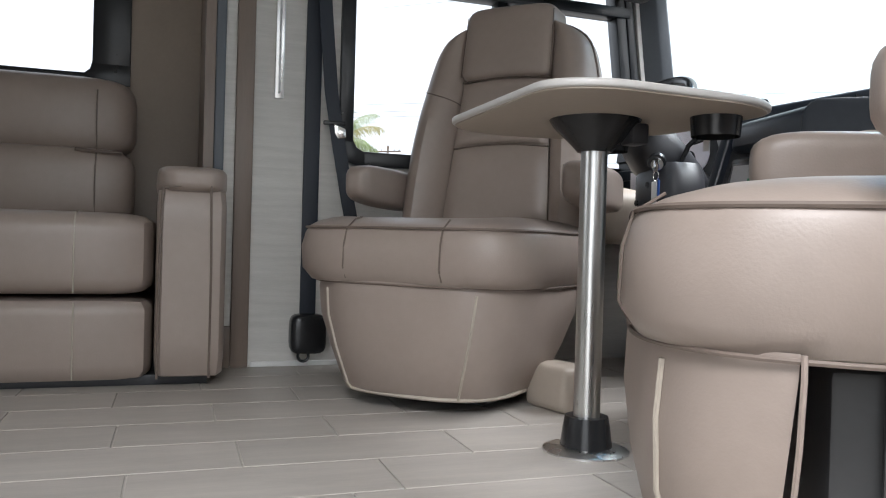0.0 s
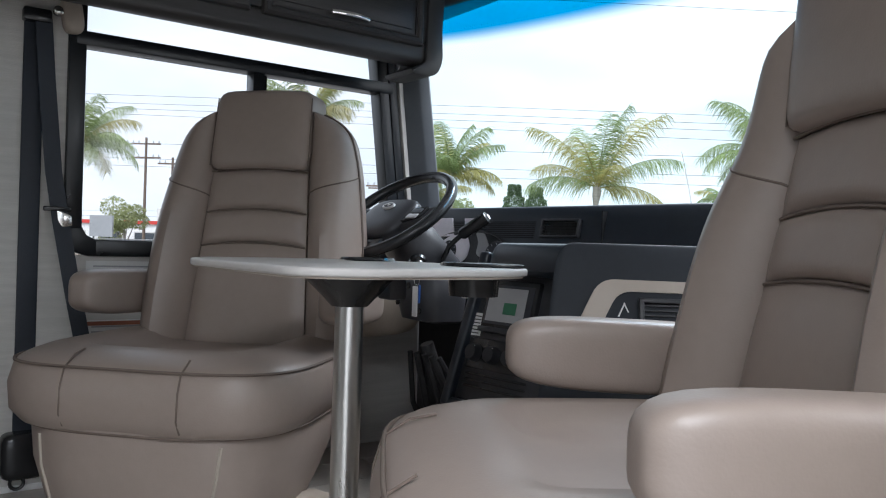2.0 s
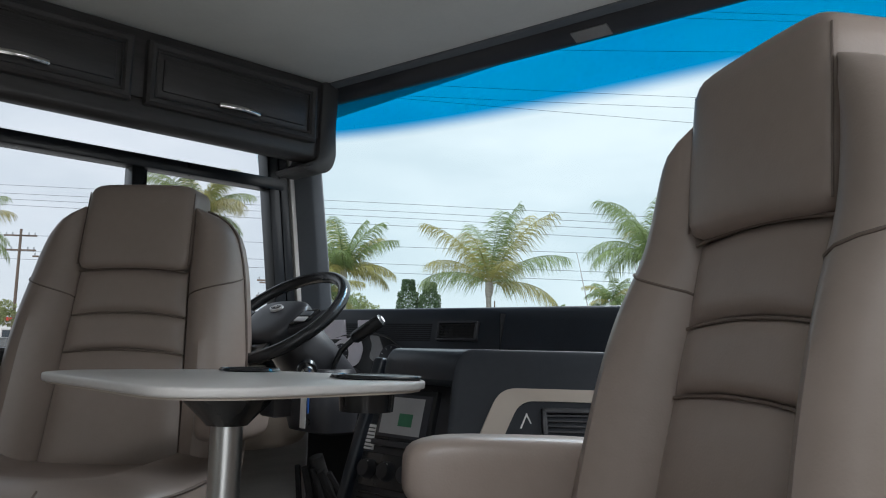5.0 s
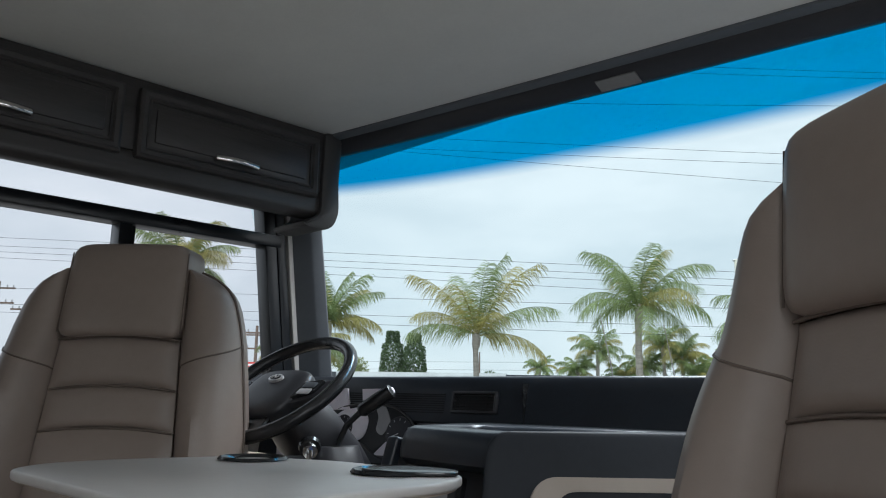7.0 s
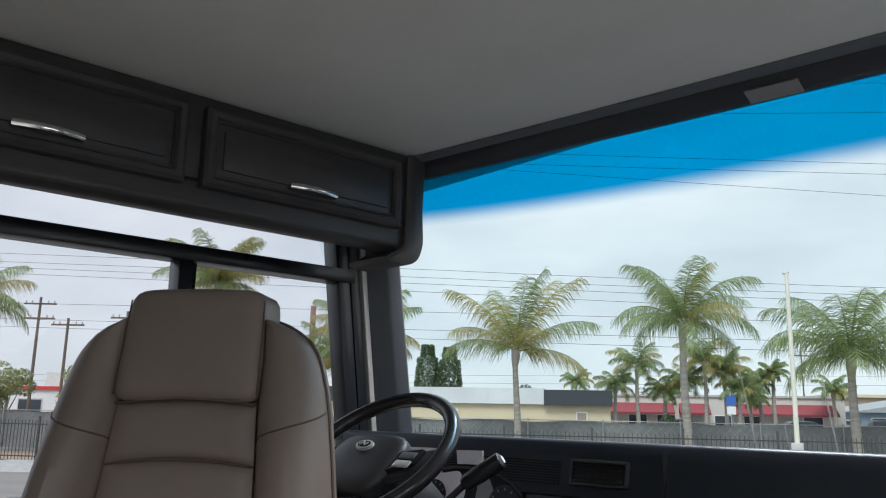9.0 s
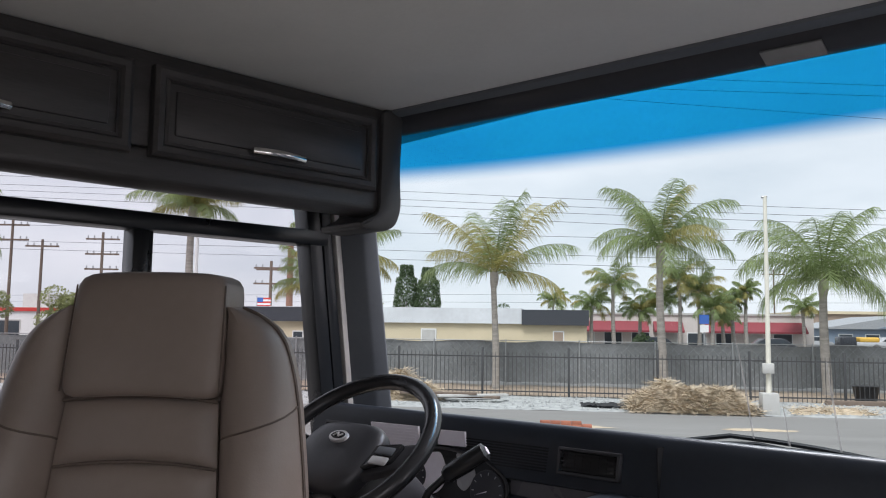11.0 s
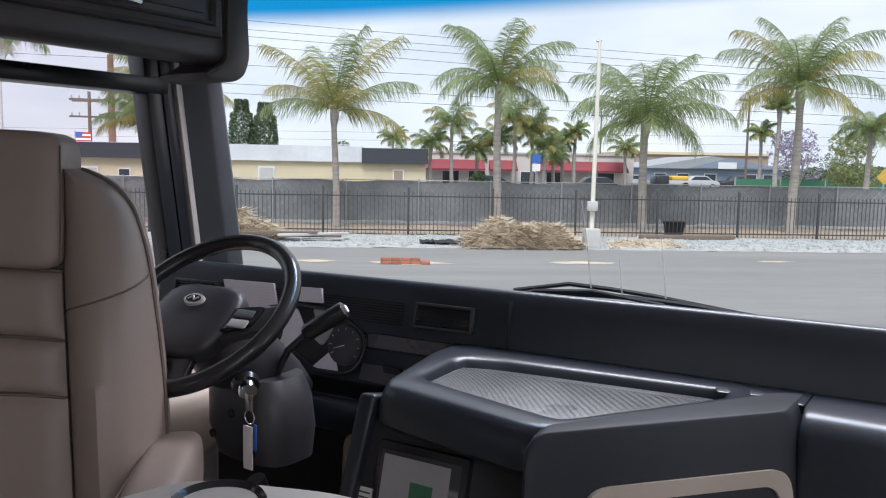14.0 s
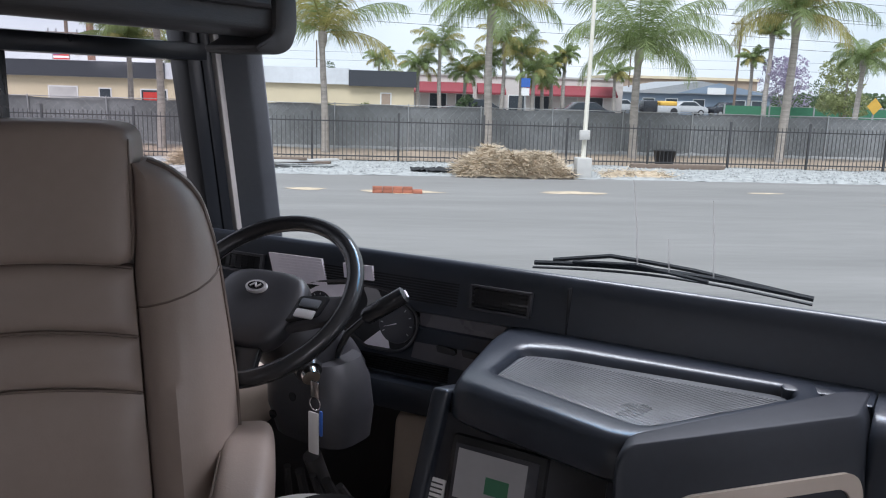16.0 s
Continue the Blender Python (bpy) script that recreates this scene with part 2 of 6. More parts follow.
def box(x0, x1, y0, y1, z0, z1, bev=0.0, seg=2, bm=None):
    b = bmesh.new()
    vs = bmesh.ops.create_cube(b, size=1)["verts"]
    for v in vs:
        v.co = Vector(((x0 + x1) / 2 + v.co.x * (x1 - x0), (y0 + y1) / 2 + v.co.y * (y1 - y0), (z0 + z1) / 2 + v.co.z * (z1 - z0)))
    if bev:
        bmesh.ops.bevel(b, geom=b.edges[:], offset=bev, segments=seg, affect="EDGES", profile=0.5)
    return add(bm, b) if bm is not None else b


def add(bm, b):
    me = bpy.data.meshes.new("tmp")
    b.to_mesh(me); b.free()
    bm.from_mesh(me)
    bpy.data.meshes.remove(me)
    return bm


def prism(points, axis, a, b, bev=0.0, seg=2):
    """A polygon pushed along an axis. axis z: points (x, y); y: (x, z); x: (y, z)."""
    def put(p, k):
        return {"z": (p[0], p[1], k), "y": (p[0], k, p[1]), "x": (k, p[0], p[1])}[axis]
    bm = bmesh.new()
    lo = [bm.verts.new(put(p, a)) for p in points]
    hi = [bm.verts.new(put(p, b)) for p in points]
    bm.faces.new(lo); bm.faces.new(hi)
    for i in range(len(points)):
        j = (i + 1) % len(points)
        bm.faces.new((lo[i], lo[j], hi[j], hi[i]))
    bmesh.ops.recalc_face_normals(bm, faces=bm.faces)
    if bev:
        bmesh.ops.bevel(bm, geom=bm.edges[:], offset=bev, segments=seg, affect="EDGES", profile=0.5)
    return bm


def rounded(points, r, n=5):
    """The polygon's outline with its corners rounded."""
    out = []
    k = len(points)
    for i in range(k):
        p, a, b = Vector(points[i]), Vector(points[i - 1]), Vector(points[(i + 1) % k])
        ra = min(r, (a - p).length * 0.45); rb = min(r, (b - p).length * 0.45)
        s, e = p + (a - p).normalized() * ra, p + (b - p).normalized() * rb
        for j in range(n + 1):
            t = j / n
            out.append(tuple((1 - t) ** 2 * s + 2 * t * (1 - t) * p + t * t * e))
    return out


def sup(sx, sy, sz, k=5.0, cuts=7, shape=None):
    """A stuffed block: half sizes, roundness k, and a function that shapes it."""
    bm = bmesh.new()
    bmesh.ops.create_cube(bm, size=2)
    bmesh.ops.subdivide_edges(bm, edges=bm.edges[:], cuts=cuts, use_grid_fill=True)
    for v in bm.verts:
        p = v.co
        q = (abs(p.x) ** k + abs(p.y) ** k + abs(p.z) ** k) ** (1 / k)
        p = p / q
        v.co = Vector((p.x * sx, p.y * sy, p.z * sz))
        if shape:
            v.co = Vector(shape(v.co))
    return bm


def loft(levels, n=40, k=3.0, cap=True):
    """Rings (z, half width, half depth, y of the middle[, x of the middle]) joined into a skin."""
    bm = bmesh.new()
    rings = []
    for lv in levels:
        z, w, d, cy = lv[:4]
        cx = lv[4] if len(lv) > 4 else 0
        ring = []
        for i in range(n):
            a = 2 * math.pi * i / n
            c, s = math.cos(a), math.sin(a)
            q = (abs(c) ** k + abs(s) ** k) ** (1 / k)
            ring.append(bm.verts.new((cx + w * c / q, cy + d * s / q, z)))
        rings.append(ring)
    for r0, r1 in zip(rings, rings[1:]):
        for i in range(n):
            j = (i + 1) % n
            bm.faces.new((r0[i], r0[j], r1[j], r1[i]))
    if cap:
        bm.faces.new(rings[0]); bm.faces.new(rings[-1])
    return bm


def tube(points, r, n=8, closed=False, bm=None):
    b = bmesh.new()
    pts = [Vector(p) for p in points]
    rings = []
    up = None
    for i, p in enumerate(pts):
        a = pts[i - 1] if (i or closed) else p
        c = pts[(i + 1) % len(pts)] if (i < len(pts) - 1 or closed) else p
        d = (c - a).normalized()
        if up is None:
            up = d.orthogonal().normalized()
        up = (up - d * up.dot(d)).normalized()
        side = d.cross(up)
        rr = r[i] if isinstance(r, (list, tuple)) else r
        rings.append([b.verts.new(p + (up * math.cos(2 * math.pi * j / n) + side * math.sin(2 * math.pi * j / n)) * rr) for j in range(n)])
    pairs = list(zip(rings, rings[1:])) + ([(rings[-1], rings[0])] if closed else [])
    for r0, r1 in pairs:
        for j in range(n):
            k = (j + 1) % n
            b.faces.new((r0[j], r0[k], r1[k], r1[j]))
    if not closed:
        b.faces.new(rings[0]); b.faces.new(rings[-1])
    return add(bm, b) if bm is not None else b


def disc(x, y, z0, z1, r0, r1=None, n=28):
    return loft([(z0, r0, r0, y, x), (z1, r1 or r0, r1 or r0, y, x)], n=n, k=2)

# ---- the cab and the room: floor, walls, ceiling ----


def setting(name, bm, material, label, category, smooth=False):
    return tagged(part(name, bm, material, None, smooth=smooth), label, category, kind="structure")


WALL, RIGHT, CEIL = -1.46, 1.10, 1.68
floor_bm = box(-2.1, 0.72, -3.0, 3.7, -0.10, -0.004)
box(0.72, RIGHT, -3.0, 1.15, -0.10, -0.004, bm=floor_bm)
box(0.72, RIGHT, 2.25, 3.7, -0.10, -0.004, bm=floor_bm)
floor = setting("floor", floor_bm, grout, "grey wood-look tile floor with pale grout joints", "floor")

# the entry's step well
step_bm = box(0.73, 1.45, 1.15, 2.25, -0.46, -0.42)
box(0.72, 0.74, 1.15, 2.25, -0.42, -0.005, bm=step_bm)
setting("entry_step", step_bm, black_plastic, "black ribbed entry step below the open door", "step")

wl_bm = box(-1.52, WALL, 2.02, 3.62, 0, 0.70)
box(-1.52, WALL, 2.02, 2.32, 0.70, CEIL + 0.1, bm=wl_bm)
box(-1.52, WALL, 2.32, 3.62, 1.50, CEIL + 0.1, bm=wl_bm)
setting("wall_left", wl_bm, wallpaper, "off-white linen-textured wall panel beside the driver's window", "wall")
box_bm = box(-1.475, -1.452, 2.03, 2.60, 0.0, 0.018, 0.003)
setting("baseboard", box_bm, white_paint, "thin white strip along the foot of the wall", "baseboard")

# the slide-out's end: trims and panels
setting("trim", box(-1.50, -1.440, 1.962, 2.020, 0.0, CEIL, 0.004), brown_panel, "dark brown vertical trim at the slide-out's edge", "trim", True)
setting("trim", box(-1.50, -1.446, 1.920, 1.9615, 0.0, 0.139, 0.003), brown_panel, "dark brown foot of the slide-out trim", "trim", True)
setting("trim", box(-1.50, -1.452, 1.920, 1.9615, 0.14, CEIL, 0.003), wallpaper, "pale narrow strip beside the brown trim", "trim", True)
setting("trim", box(-1.47, -1.430, 1.893, 1.925, 0.0, CEIL, 0.006), grey_trim, "grey metal edge of the slide-out room", "trim", True)
setting("wall_slide_end", box(-2.10, -1.432, 1.86, 1.892, 0.0, 1.95), brown_panel, "brown laminate end panel of the slide-out", "wall")
hole = [(-1.2, 0.0), (1.88, 0.0), (1.88, 1.95), (0.2, 1.95), (0.2, 1.62), (1.60, 1.62), (1.60, 1.02), (0.2, 1.02), (0.2, 1.95), (-1.2, 1.95)]
sb = prism(hole, "x", -2.16, -2.05)
setting("wall_slide_back", sb, tan_panel, "beige back wall of the slide-out behind the sofa", "wall")
setting("wall_slide_front", box(-2.16, WALL, -1.26, -1.2, 0, 1.95), tan_panel, "beige end wall of the slide-out", "wall")
setting("ceiling_slide", box(-2.16, WALL, -1.26, 1.9, 1.95, 2.0), ceiling_mat, "pale ceiling of the slide-out", "ceiling")

wr = box(RIGHT, RIGHT + 0.06, -3.0, 1.15, -0.5, 2.1)
box(RIGHT, RIGHT + 0.06, 2.25, 2.55, -0.5, 1.8, bm=wr)
box(RIGHT, RIGHT + 0.06, 2.55, 3.45, -0.5, 0.75, bm=wr)
box(RIGHT, RIGHT + 0.06, 2.55, 3.45, 1.42, 1.8, bm=wr)
box(RIGHT, RIGHT + 0.06, 3.45, 3.62, -0.5, 1.8, bm=wr)
box(RIGHT, RIGHT + 0.06, 1.15, 2.25, 1.75, 2.1, bm=wr)
setting("wall_right", wr, wallpaper, "off-white side wall with the open entry doorway", "wall")
wb = box(-1.52, RIGHT + 0.06, -3.06, -3.0, 0, 0.85)
box(-1.52, -1.25, -3.06, -3.0, 0.85, 1.75, bm=wb); box(0.85, RIGHT + 0.06, -3.06, -3.0, 0.85, 1.75, bm=wb); box(-1.52, RIGHT + 0.06, -3.06, -3.0, 1.75, 2.1, bm=wb)
box(-1.52, WALL, -3.0, -1.26, 0, 2.1, bm=wb)
setting("wall_rear", wb, wallpaper, "off-white rear wall with a wide window", "wall")

setting("ceiling", box(-1.52, RIGHT + 0.06, 1.35, 3.70, CEIL, CEIL + 0.06), ceiling_mat, "plain grey padded ceiling over the cab", "ceiling")
cb = box(-1.52, RIGHT + 0.06, -3.06, 1.40, 2.05, 2.10)
box(-1.52, RIGHT + 0.06, 1.35, 1.40, CEIL + 0.06, 2.05, bm=cb)
setting("ceiling_rear", cb, ceiling_mat, "pale ceiling of the living space", "ceiling")
rf = box(-1.56, RIGHT + 0.1, -3.1, 3.85, 2.12, 2.2)
setting("roof", rf, white_paint, "white roof skin of the motorhome", "roof")

# front body below the windscreen and in the corners
fb = box(-1.56, RIGHT + 0.1, 3.98, 4.10, -0.6, 0.64)
box(-1.56, RIGHT + 0.1, 3.62, 3.98, -0.7, -0.6, bm=fb); box(-1.56, -1.52, 3.4, 4.1, -0.6, 0.64, bm=fb); box(RIGHT + 0.06, RIGHT + 0.1, 3.4, 4.1, -0.6, 0.64, bm=fb)
setting("front_body", fb, white_paint, "white front cap of the motorhome below the windscreen", "wall")
setting("footwell_floor", box(-1.52, RIGHT + 0.06, 3.60, 4.0, -0.10, 0.0), black_plastic, "black footwell floor under the dash", "floor")

# ---- windscreen ----


def screen_y(x, z):
    t = (z - 0.78) / (1.74 - 0.78)
    return 4.06 + (3.735 - 4.06) * t + 0.10 * x - 0.03 * x * x - 0.02 * x ** 4


def sheet(fn, us, vs, thick=None):
    bm = bmesh.new()
    grid = [[bm.verts.new(fn(u, v)) for v in vs] for u in us]
    for i in range(len(us) - 1):
        for j in range(len(vs) - 1):
            bm.faces.new((grid[i][j], grid[i + 1][j], grid[i + 1][j + 1], grid[i][j + 1]))
    if thick:
        bmesh.ops.recalc_face_normals(bm, faces=bm.faces)
        bmesh.ops.solidify(bm, geom=bm.faces[:], thickness=thick)
    return bm


def span(a, b, n):
    return [a + (b - a) * i / (n - 1) for i in range(n)]


ws = thing("windscreen", "large curved windscreen with a blue tinted sun band", "windscreen", kind="structure")
pane = part("pane", sheet(lambda x, z: (x, screen_y(x, z), z), span(-1.62, 1.10, 44), span(0.74, 1.78, 20)), windscreen_glass, ws)
pane.visible_shadow = False

drip = bpy.data.materials.new("dried_water_drip")
drip.use_nodes = True
dn, dl = drip.node_tree.nodes, drip.node_tree.links
d_tr, d_mx = dn.new("ShaderNodeBsdfTransparent"), dn.new("ShaderNodeMixShader")
d_mx.inputs[0].default_value = 0.32
dn["Principled BSDF"].inputs["Base Color"].default_value = (0.8, 0.8, 0.78, 1)
dl.new(d_tr.outputs[0], d_mx.inputs[1]); dl.new(dn["Principled BSDF"].outputs[0], d_mx.inputs[2]); dl.new(d_mx.outputs[0], dn["Material Output"].inputs[0])
for dx, z0, z1 in ((-0.4265, 0.86, 1.085), (-0.241, 0.85, 1.05), (-0.348, 0.85, 0.94)):
    def run(k, z, dx=dx, z1=z1):
        x = dx + 0.003 * noise.noise((z * 14, dx * 9, 0)) + (k - 0.5) * (0.0042 if z < z1 - 0.06 else 0.0026)
        return (x, screen_y(x, z) - 0.004, z)
    part("dried_drip", sheet(run, (0, 1), span(z0, z1, 24), 0.0006), drip, ws, "pale dried water run").visible_shadow = False


def head_y(x):
    return 3.600 + 0.112 * x - 0.012 * x * x


def swept(profile, y_of, x0, x1, n=48):
    """A moulding: a closed profile (dy, z) swept along x on a bowed plan."""
    bm = bmesh.new()
    rings = [[bm.verts.new((x, y_of(x) + p[0], p[1])) for p in profile] for x in span(x0, x1, n)]
    k = len(profile)
    for r0, r1 in zip(rings, rings[1:]):
        for j in range(k):
            bm.faces.new((r0[j], r0[(j + 1) % k], r1[(j + 1) % k], r1[j]))
    bm.faces.new(rings[0]); bm.faces.new(rings[-1])
    return bm


header = thing("windscreen_header", "black padded header along the top of the windscreen", "trim", kind="structure")
part("header_pad", swept(rounded([(-0.004, 1.690), (-0.004, 1.668), (0.012, 1.652), (0.05, 1.632), (0.085, 1.640), (0.13, 1.80), (0.02, 1.80)], 0.012, 3), head_y, -1.60, 1.14), black_plastic, header)
part("header_strip", swept(rounded([(-0.030, 1.682), (-0.030, 1.672), (-0.006, 1.664), (0.004, 1.67), (0.004, 1.682)], 0.003, 2), head_y, -1.30, 1.10), grey_trim, header, "brown-grey edging strip")
sensor = thing("header_label", "pale grey warning label stuck on the header", "label")
part("sheet", swept([(0.014, 1.6505), (0.046, 1.6325), (0.044, 1.6290), (0.012, 1.6470)], head_y, -0.215, -0.105, 6), label_grey, sensor)

# A-pillar and the narrow light seal beside it


def wedge(lo, hi, z0, z1, bev=0.01):
    bm = bmesh.new()
    a = [bm.verts.new((x, y, z0)) for x, y in lo]; b = [bm.verts.new((x, y, z1)) for x, y in hi]
    bm.faces.new(a); bm.faces.new(b)
    for i in range(len(a)):
        j = (i + 1) % len(a)
        bm.faces.new((a[i], a[j], b[j], b[i]))
    bmesh.ops.recalc_face_normals(bm, faces=bm.faces)
    bmesh.ops.bevel(bm, geom=bm.edges[:], offset=bev, segments=3, affect="EDGES", profile=0.5)
    return bm


pillar = thing("windscreen_pillar", "grey moulded windscreen pillar beside the driver's window", "pillar", kind="structure")
part("cover", wedge([(-1.50, 3.57), (-1.450, 3.566), (-1.395, 3.63), (-1.380, 3.673), (-1.42, 3.70), (-1.50, 3.72)], [(-1.50, 3.475), (-1.450, 3.472), (-1.37, 3.51), (-1.345, 3.54), (-1.385, 3.57), (-1.50, 3.60)], 0.80, 1.55, 0.006), grey_trim, pillar)
part("seal", wedge([(-1.47, 3.553), (-1.434, 3.553), (-1.434, 3.572), (-1.47, 3.575)], [(-1.47, 3.460), (-1.434, 3.460), (-1.434, 3.478), (-1.47, 3.480)], 0.80, 1.55, 0.002), concrete, pillar, "pale seal strip")
part("screw", sup(0.005, 0.005, 0.005, 2, 3), black_gloss, pillar).matrix_basis = pose(-1.418, 3.592, 0.985)

setting("windscreen_pillar_right", wedge([(1.10, 3.45), (1.02, 3.72), (1.14, 3.9)], [(1.10, 3.40), (0.99, 3.60), (1.14, 3.7)], 0.80, 1.68, 0.008), grey_trim, "grey moulded windscreen pillar on the passenger's side", "pillar", True)

# ---- the driver's side window ----
win = thing("window_1", "black-framed sliding driver's window with a fixed pane above", "window", kind="structure")
part("bottom_rail", box(-1.52, -1.440, 2.40, 3.50, 0.700, 0.752, 0.006), frame_black, win)
part("left_stile", box(-1.52, -1.440, 2.312, 2.362, 0.78, 1.52, 0.006), frame_black, win)
corner = [(2.362, 0.84), (2.362, 0.79), (2.375, 0.765), (2.40, 0.752), (2.44, 0.752), (2.44, 0.700), (2.38, 0.700), (2.335, 0.715), (2.315, 0.75), (2.312, 0.84)]
part("corner", prism(corner, "x", -1.519, -1.441, 0.003), frame_black, win)
part("middle_rail", box(-1.51, -1.436, 2.33, 3.46, 1.342, 1.386, 0.006), frame_black, win)
part("top_rail", box(-1.52, -1.446, 2.33, 3.46, 1.485, 1.52, 0.004), frame_black, win)
part("mullion", box(-1.51, -1.442, 2.895, 2.935, 0.75, 1.345, 0.005), frame_black, win)
part("slider_edge", box(-1.52, -1.470, 2.940, 2.956, 0.75, 1.345, 0.003), frame_black, win)


def slant(name, y0, y1, wid, x0, x1, z0, z1, material, parent):
    bm = prism([(y0, z0), (y0 + wid, z0), (y1 + wid, z1), (y1, z1)], "x", x0, x1, 0.004)
    return part(name, bm, material, parent)


slant("right_stile", 3.478, 3.375, 0.044, -1.51, -1.440, 0.70, 1.52, frame_black, win)
slant("right_stile", 3.524, 3.421, 0.034, -1.51, -1.438, 0.70, 1.52, frame_black, win)
for i, (a, b, c, d) in enumerate(((2.35, 2.92, 0.73, 1.36), (2.92, 3.47, 0.73, 1.36), (2.33, 3.44, 1.37, 1.50))):
    g = part("pane", box(-1.494, -1.490, a, b, c, d), side_glass, win, smooth=False)
    g.visible_shadow = False

# sofa window in the slide-out
win2 = thing("window_2", "black-framed window with rounded corners above the sofa", "window", kind="structure")
part("bottom_rail", box(-2.07, -2.035, 0.2, 1.45, 1.015, 1.055, 0.006), frame_black, win2)
part("right_stile", box(-2.07, -2.035, 1.462, 1.60, 1.09, 1.64, 0.006), frame_black, win2)
part("corner", prism([(1.462, 1.10), (1.455, 1.072), (1.435, 1.055), (1.40, 1.055), (1.40, 1.015), (1.60, 1.015), (1.60, 1.10)], "x", -2.069, -2.036, 0.002), frame_black, win2)
part("top_rail", box(-2.07, -2.035, 0.2, 1.58, 1.58, 1.62, 0.006), frame_black, win2)
g = part("pane", box(-2.102, -2.098, 0.2, 1.6, 1.03, 1.62), side_glass, win2, smooth=False)
g.visible_shadow = False

# ---- overhead cabinet ----
cab = thing("overhead_cabinet", "charcoal-stained overhead cabinet above the driver's window", "cabinet")
part("body", box(-1.455, -1.135, 1.92, 3.415, 1.475, CEIL - 0.001, 0.008), dark_wood, cab)
part("valance", prism(rounded([(-1.215, 1.476), (-1.136, 1.476), (-1.136, 1.408), (-1.160, 1.392), (-1.205, 1.396)], 0.012, 3), "y", 1.92, 3.40, 0.002), dark_wood, cab)


def cab_door(y0, y1, z0, z1):
    x = -1.132
    door = part("door", box(-1.140, x + 0.014, y0, y1, z0, z1, 0.004), dark_wood, cab)
    s = 0.036
    mb = bmesh.new()
    loops = []
    for inset, lift in ((0.0, 0.008), (0.002, 0.017), (0.010, 0.023), (0.022, 0.022), (0.027, 0.016), (0.033, 0.019), (s, 0.008)):
        loops.append([mb.verts.new((x + lift, yy, zz)) for yy, zz in ((y0 + inset, z0 + inset), (y1 - inset, z0 + inset), (y1 - inset, z1 - inset), (y0 + inset, z1 - inset))])
    for l0, l1 in zip(loops, loops[1:]):
        for k in range(4):
            mb.faces.new((l0[k], l0[(k + 1) % 4], l1[(k + 1) % 4], l1[k]))
    part("moulding", mb, dark_wood, door, smooth=False)
    part("panel", box(x + 0.006, x + 0.019, y0 + s + 0.012, y1 - s - 0.012, z0 + s + 0.012, z1 - s - 0.012, 0.005, 2), dark_wood, door)
    ym = (y0 + y1) / 2
    h = tube([(x + 0.020, ym - 0.066, z0 + 0.045)] + [(x + 0.030 + 0.012 * math.sin(math.pi * t), ym - 0.066 + 0.132 * t, z0 + 0.045) for t in span(0, 1, 9)] + [(x + 0.020, ym + 0.066, z0 + 0.045)], 0.0055, 8)
    for v in h.verts:
        v.co.z = z0 + 0.045 + (v.co.z - z0 - 0.045) * 1.45
    part("handle", h, chrome, door, "polished nickel bow handle")


for y0 in (2.79, 2.165):
    cab_door(y0, y0 + 0.585, 1.455, 1.648)
endcap = [(3.40, 1.68), (3.470, 1.68), (3.462, 1.52), (3.468, 1.42), (3.45, 1.372), (3.41, 1.355), (3.34, 1.358), (3.33, 1.372), (3.395, 1.404)]
part("end_cap", prism(rounded(endcap, 0.02, 3), "x", -1.30, -1.122, 0.008), cap_mat, cab, "grey moulded end cap")

# ---- the dash ----


def dash_y(x):
    return 3.640 + 0.095 * x - 0.018 * x * x


dash = thing("dashboard", "black grained motorhome dashboard under the windscreen", "dashboard")
fascia = [(0.46, 0.775), (0.04, 0.888), (0.0, 0.900), (-0.010, 0.899), (-0.018, 0.892), (-0.026, 0.862), (-0.040, 0.792), (-0.042, 0.775), (-0.030, 0.768), (-0.030, 0.742), (-0.046, 0.735), (-0.046, 0.70), (0.10, 0.66), (0.46, 0.68)]
part("upper_fascia", swept(fascia, dash_y, -1.45, 1.10, 60), dash_mat, dash)
part("panel_lower", swept([(-0.032, 0.742), (-0.050, 0.618), (-0.056, 0.611), (-0.105, 0.622), (-0.122, 0.619), (-0.131, 0.606), (-0.133, 0.575), (-0.126, 0.556), (-0.11, 0.548), (0.1, 0.548), (0.1, 0.742)], dash_y, -1.45, -0.40, 24), dash_mat, dash)
rib_bm = bmesh.new()
for k in range(9):
    z = 0.800 + k * 0.0062
    add(rib_bm, swept([(-0.042 + k * 0.0013, z - 0.0012), (-0.042 + k * 0.0013, z + 0.0012), (-0.033 + k * 0.0013, z + 0.0018), (-0.033 + k * 0.0013, z - 0.0018)], dash_y, -1.12, -0.69, 14))
for k in range(7):
    z = 0.616 + k * 0.0055
    add(rib_bm, swept([(-0.054, z - 0.0012), (-0.054, z + 0.0012), (-0.044, z + 0.002), (-0.044, z - 0.002)], dash_y, -1.02, -0.70, 10))
tagged(part("ribs", rib_bm, black_gloss, dash), kind="stuff")


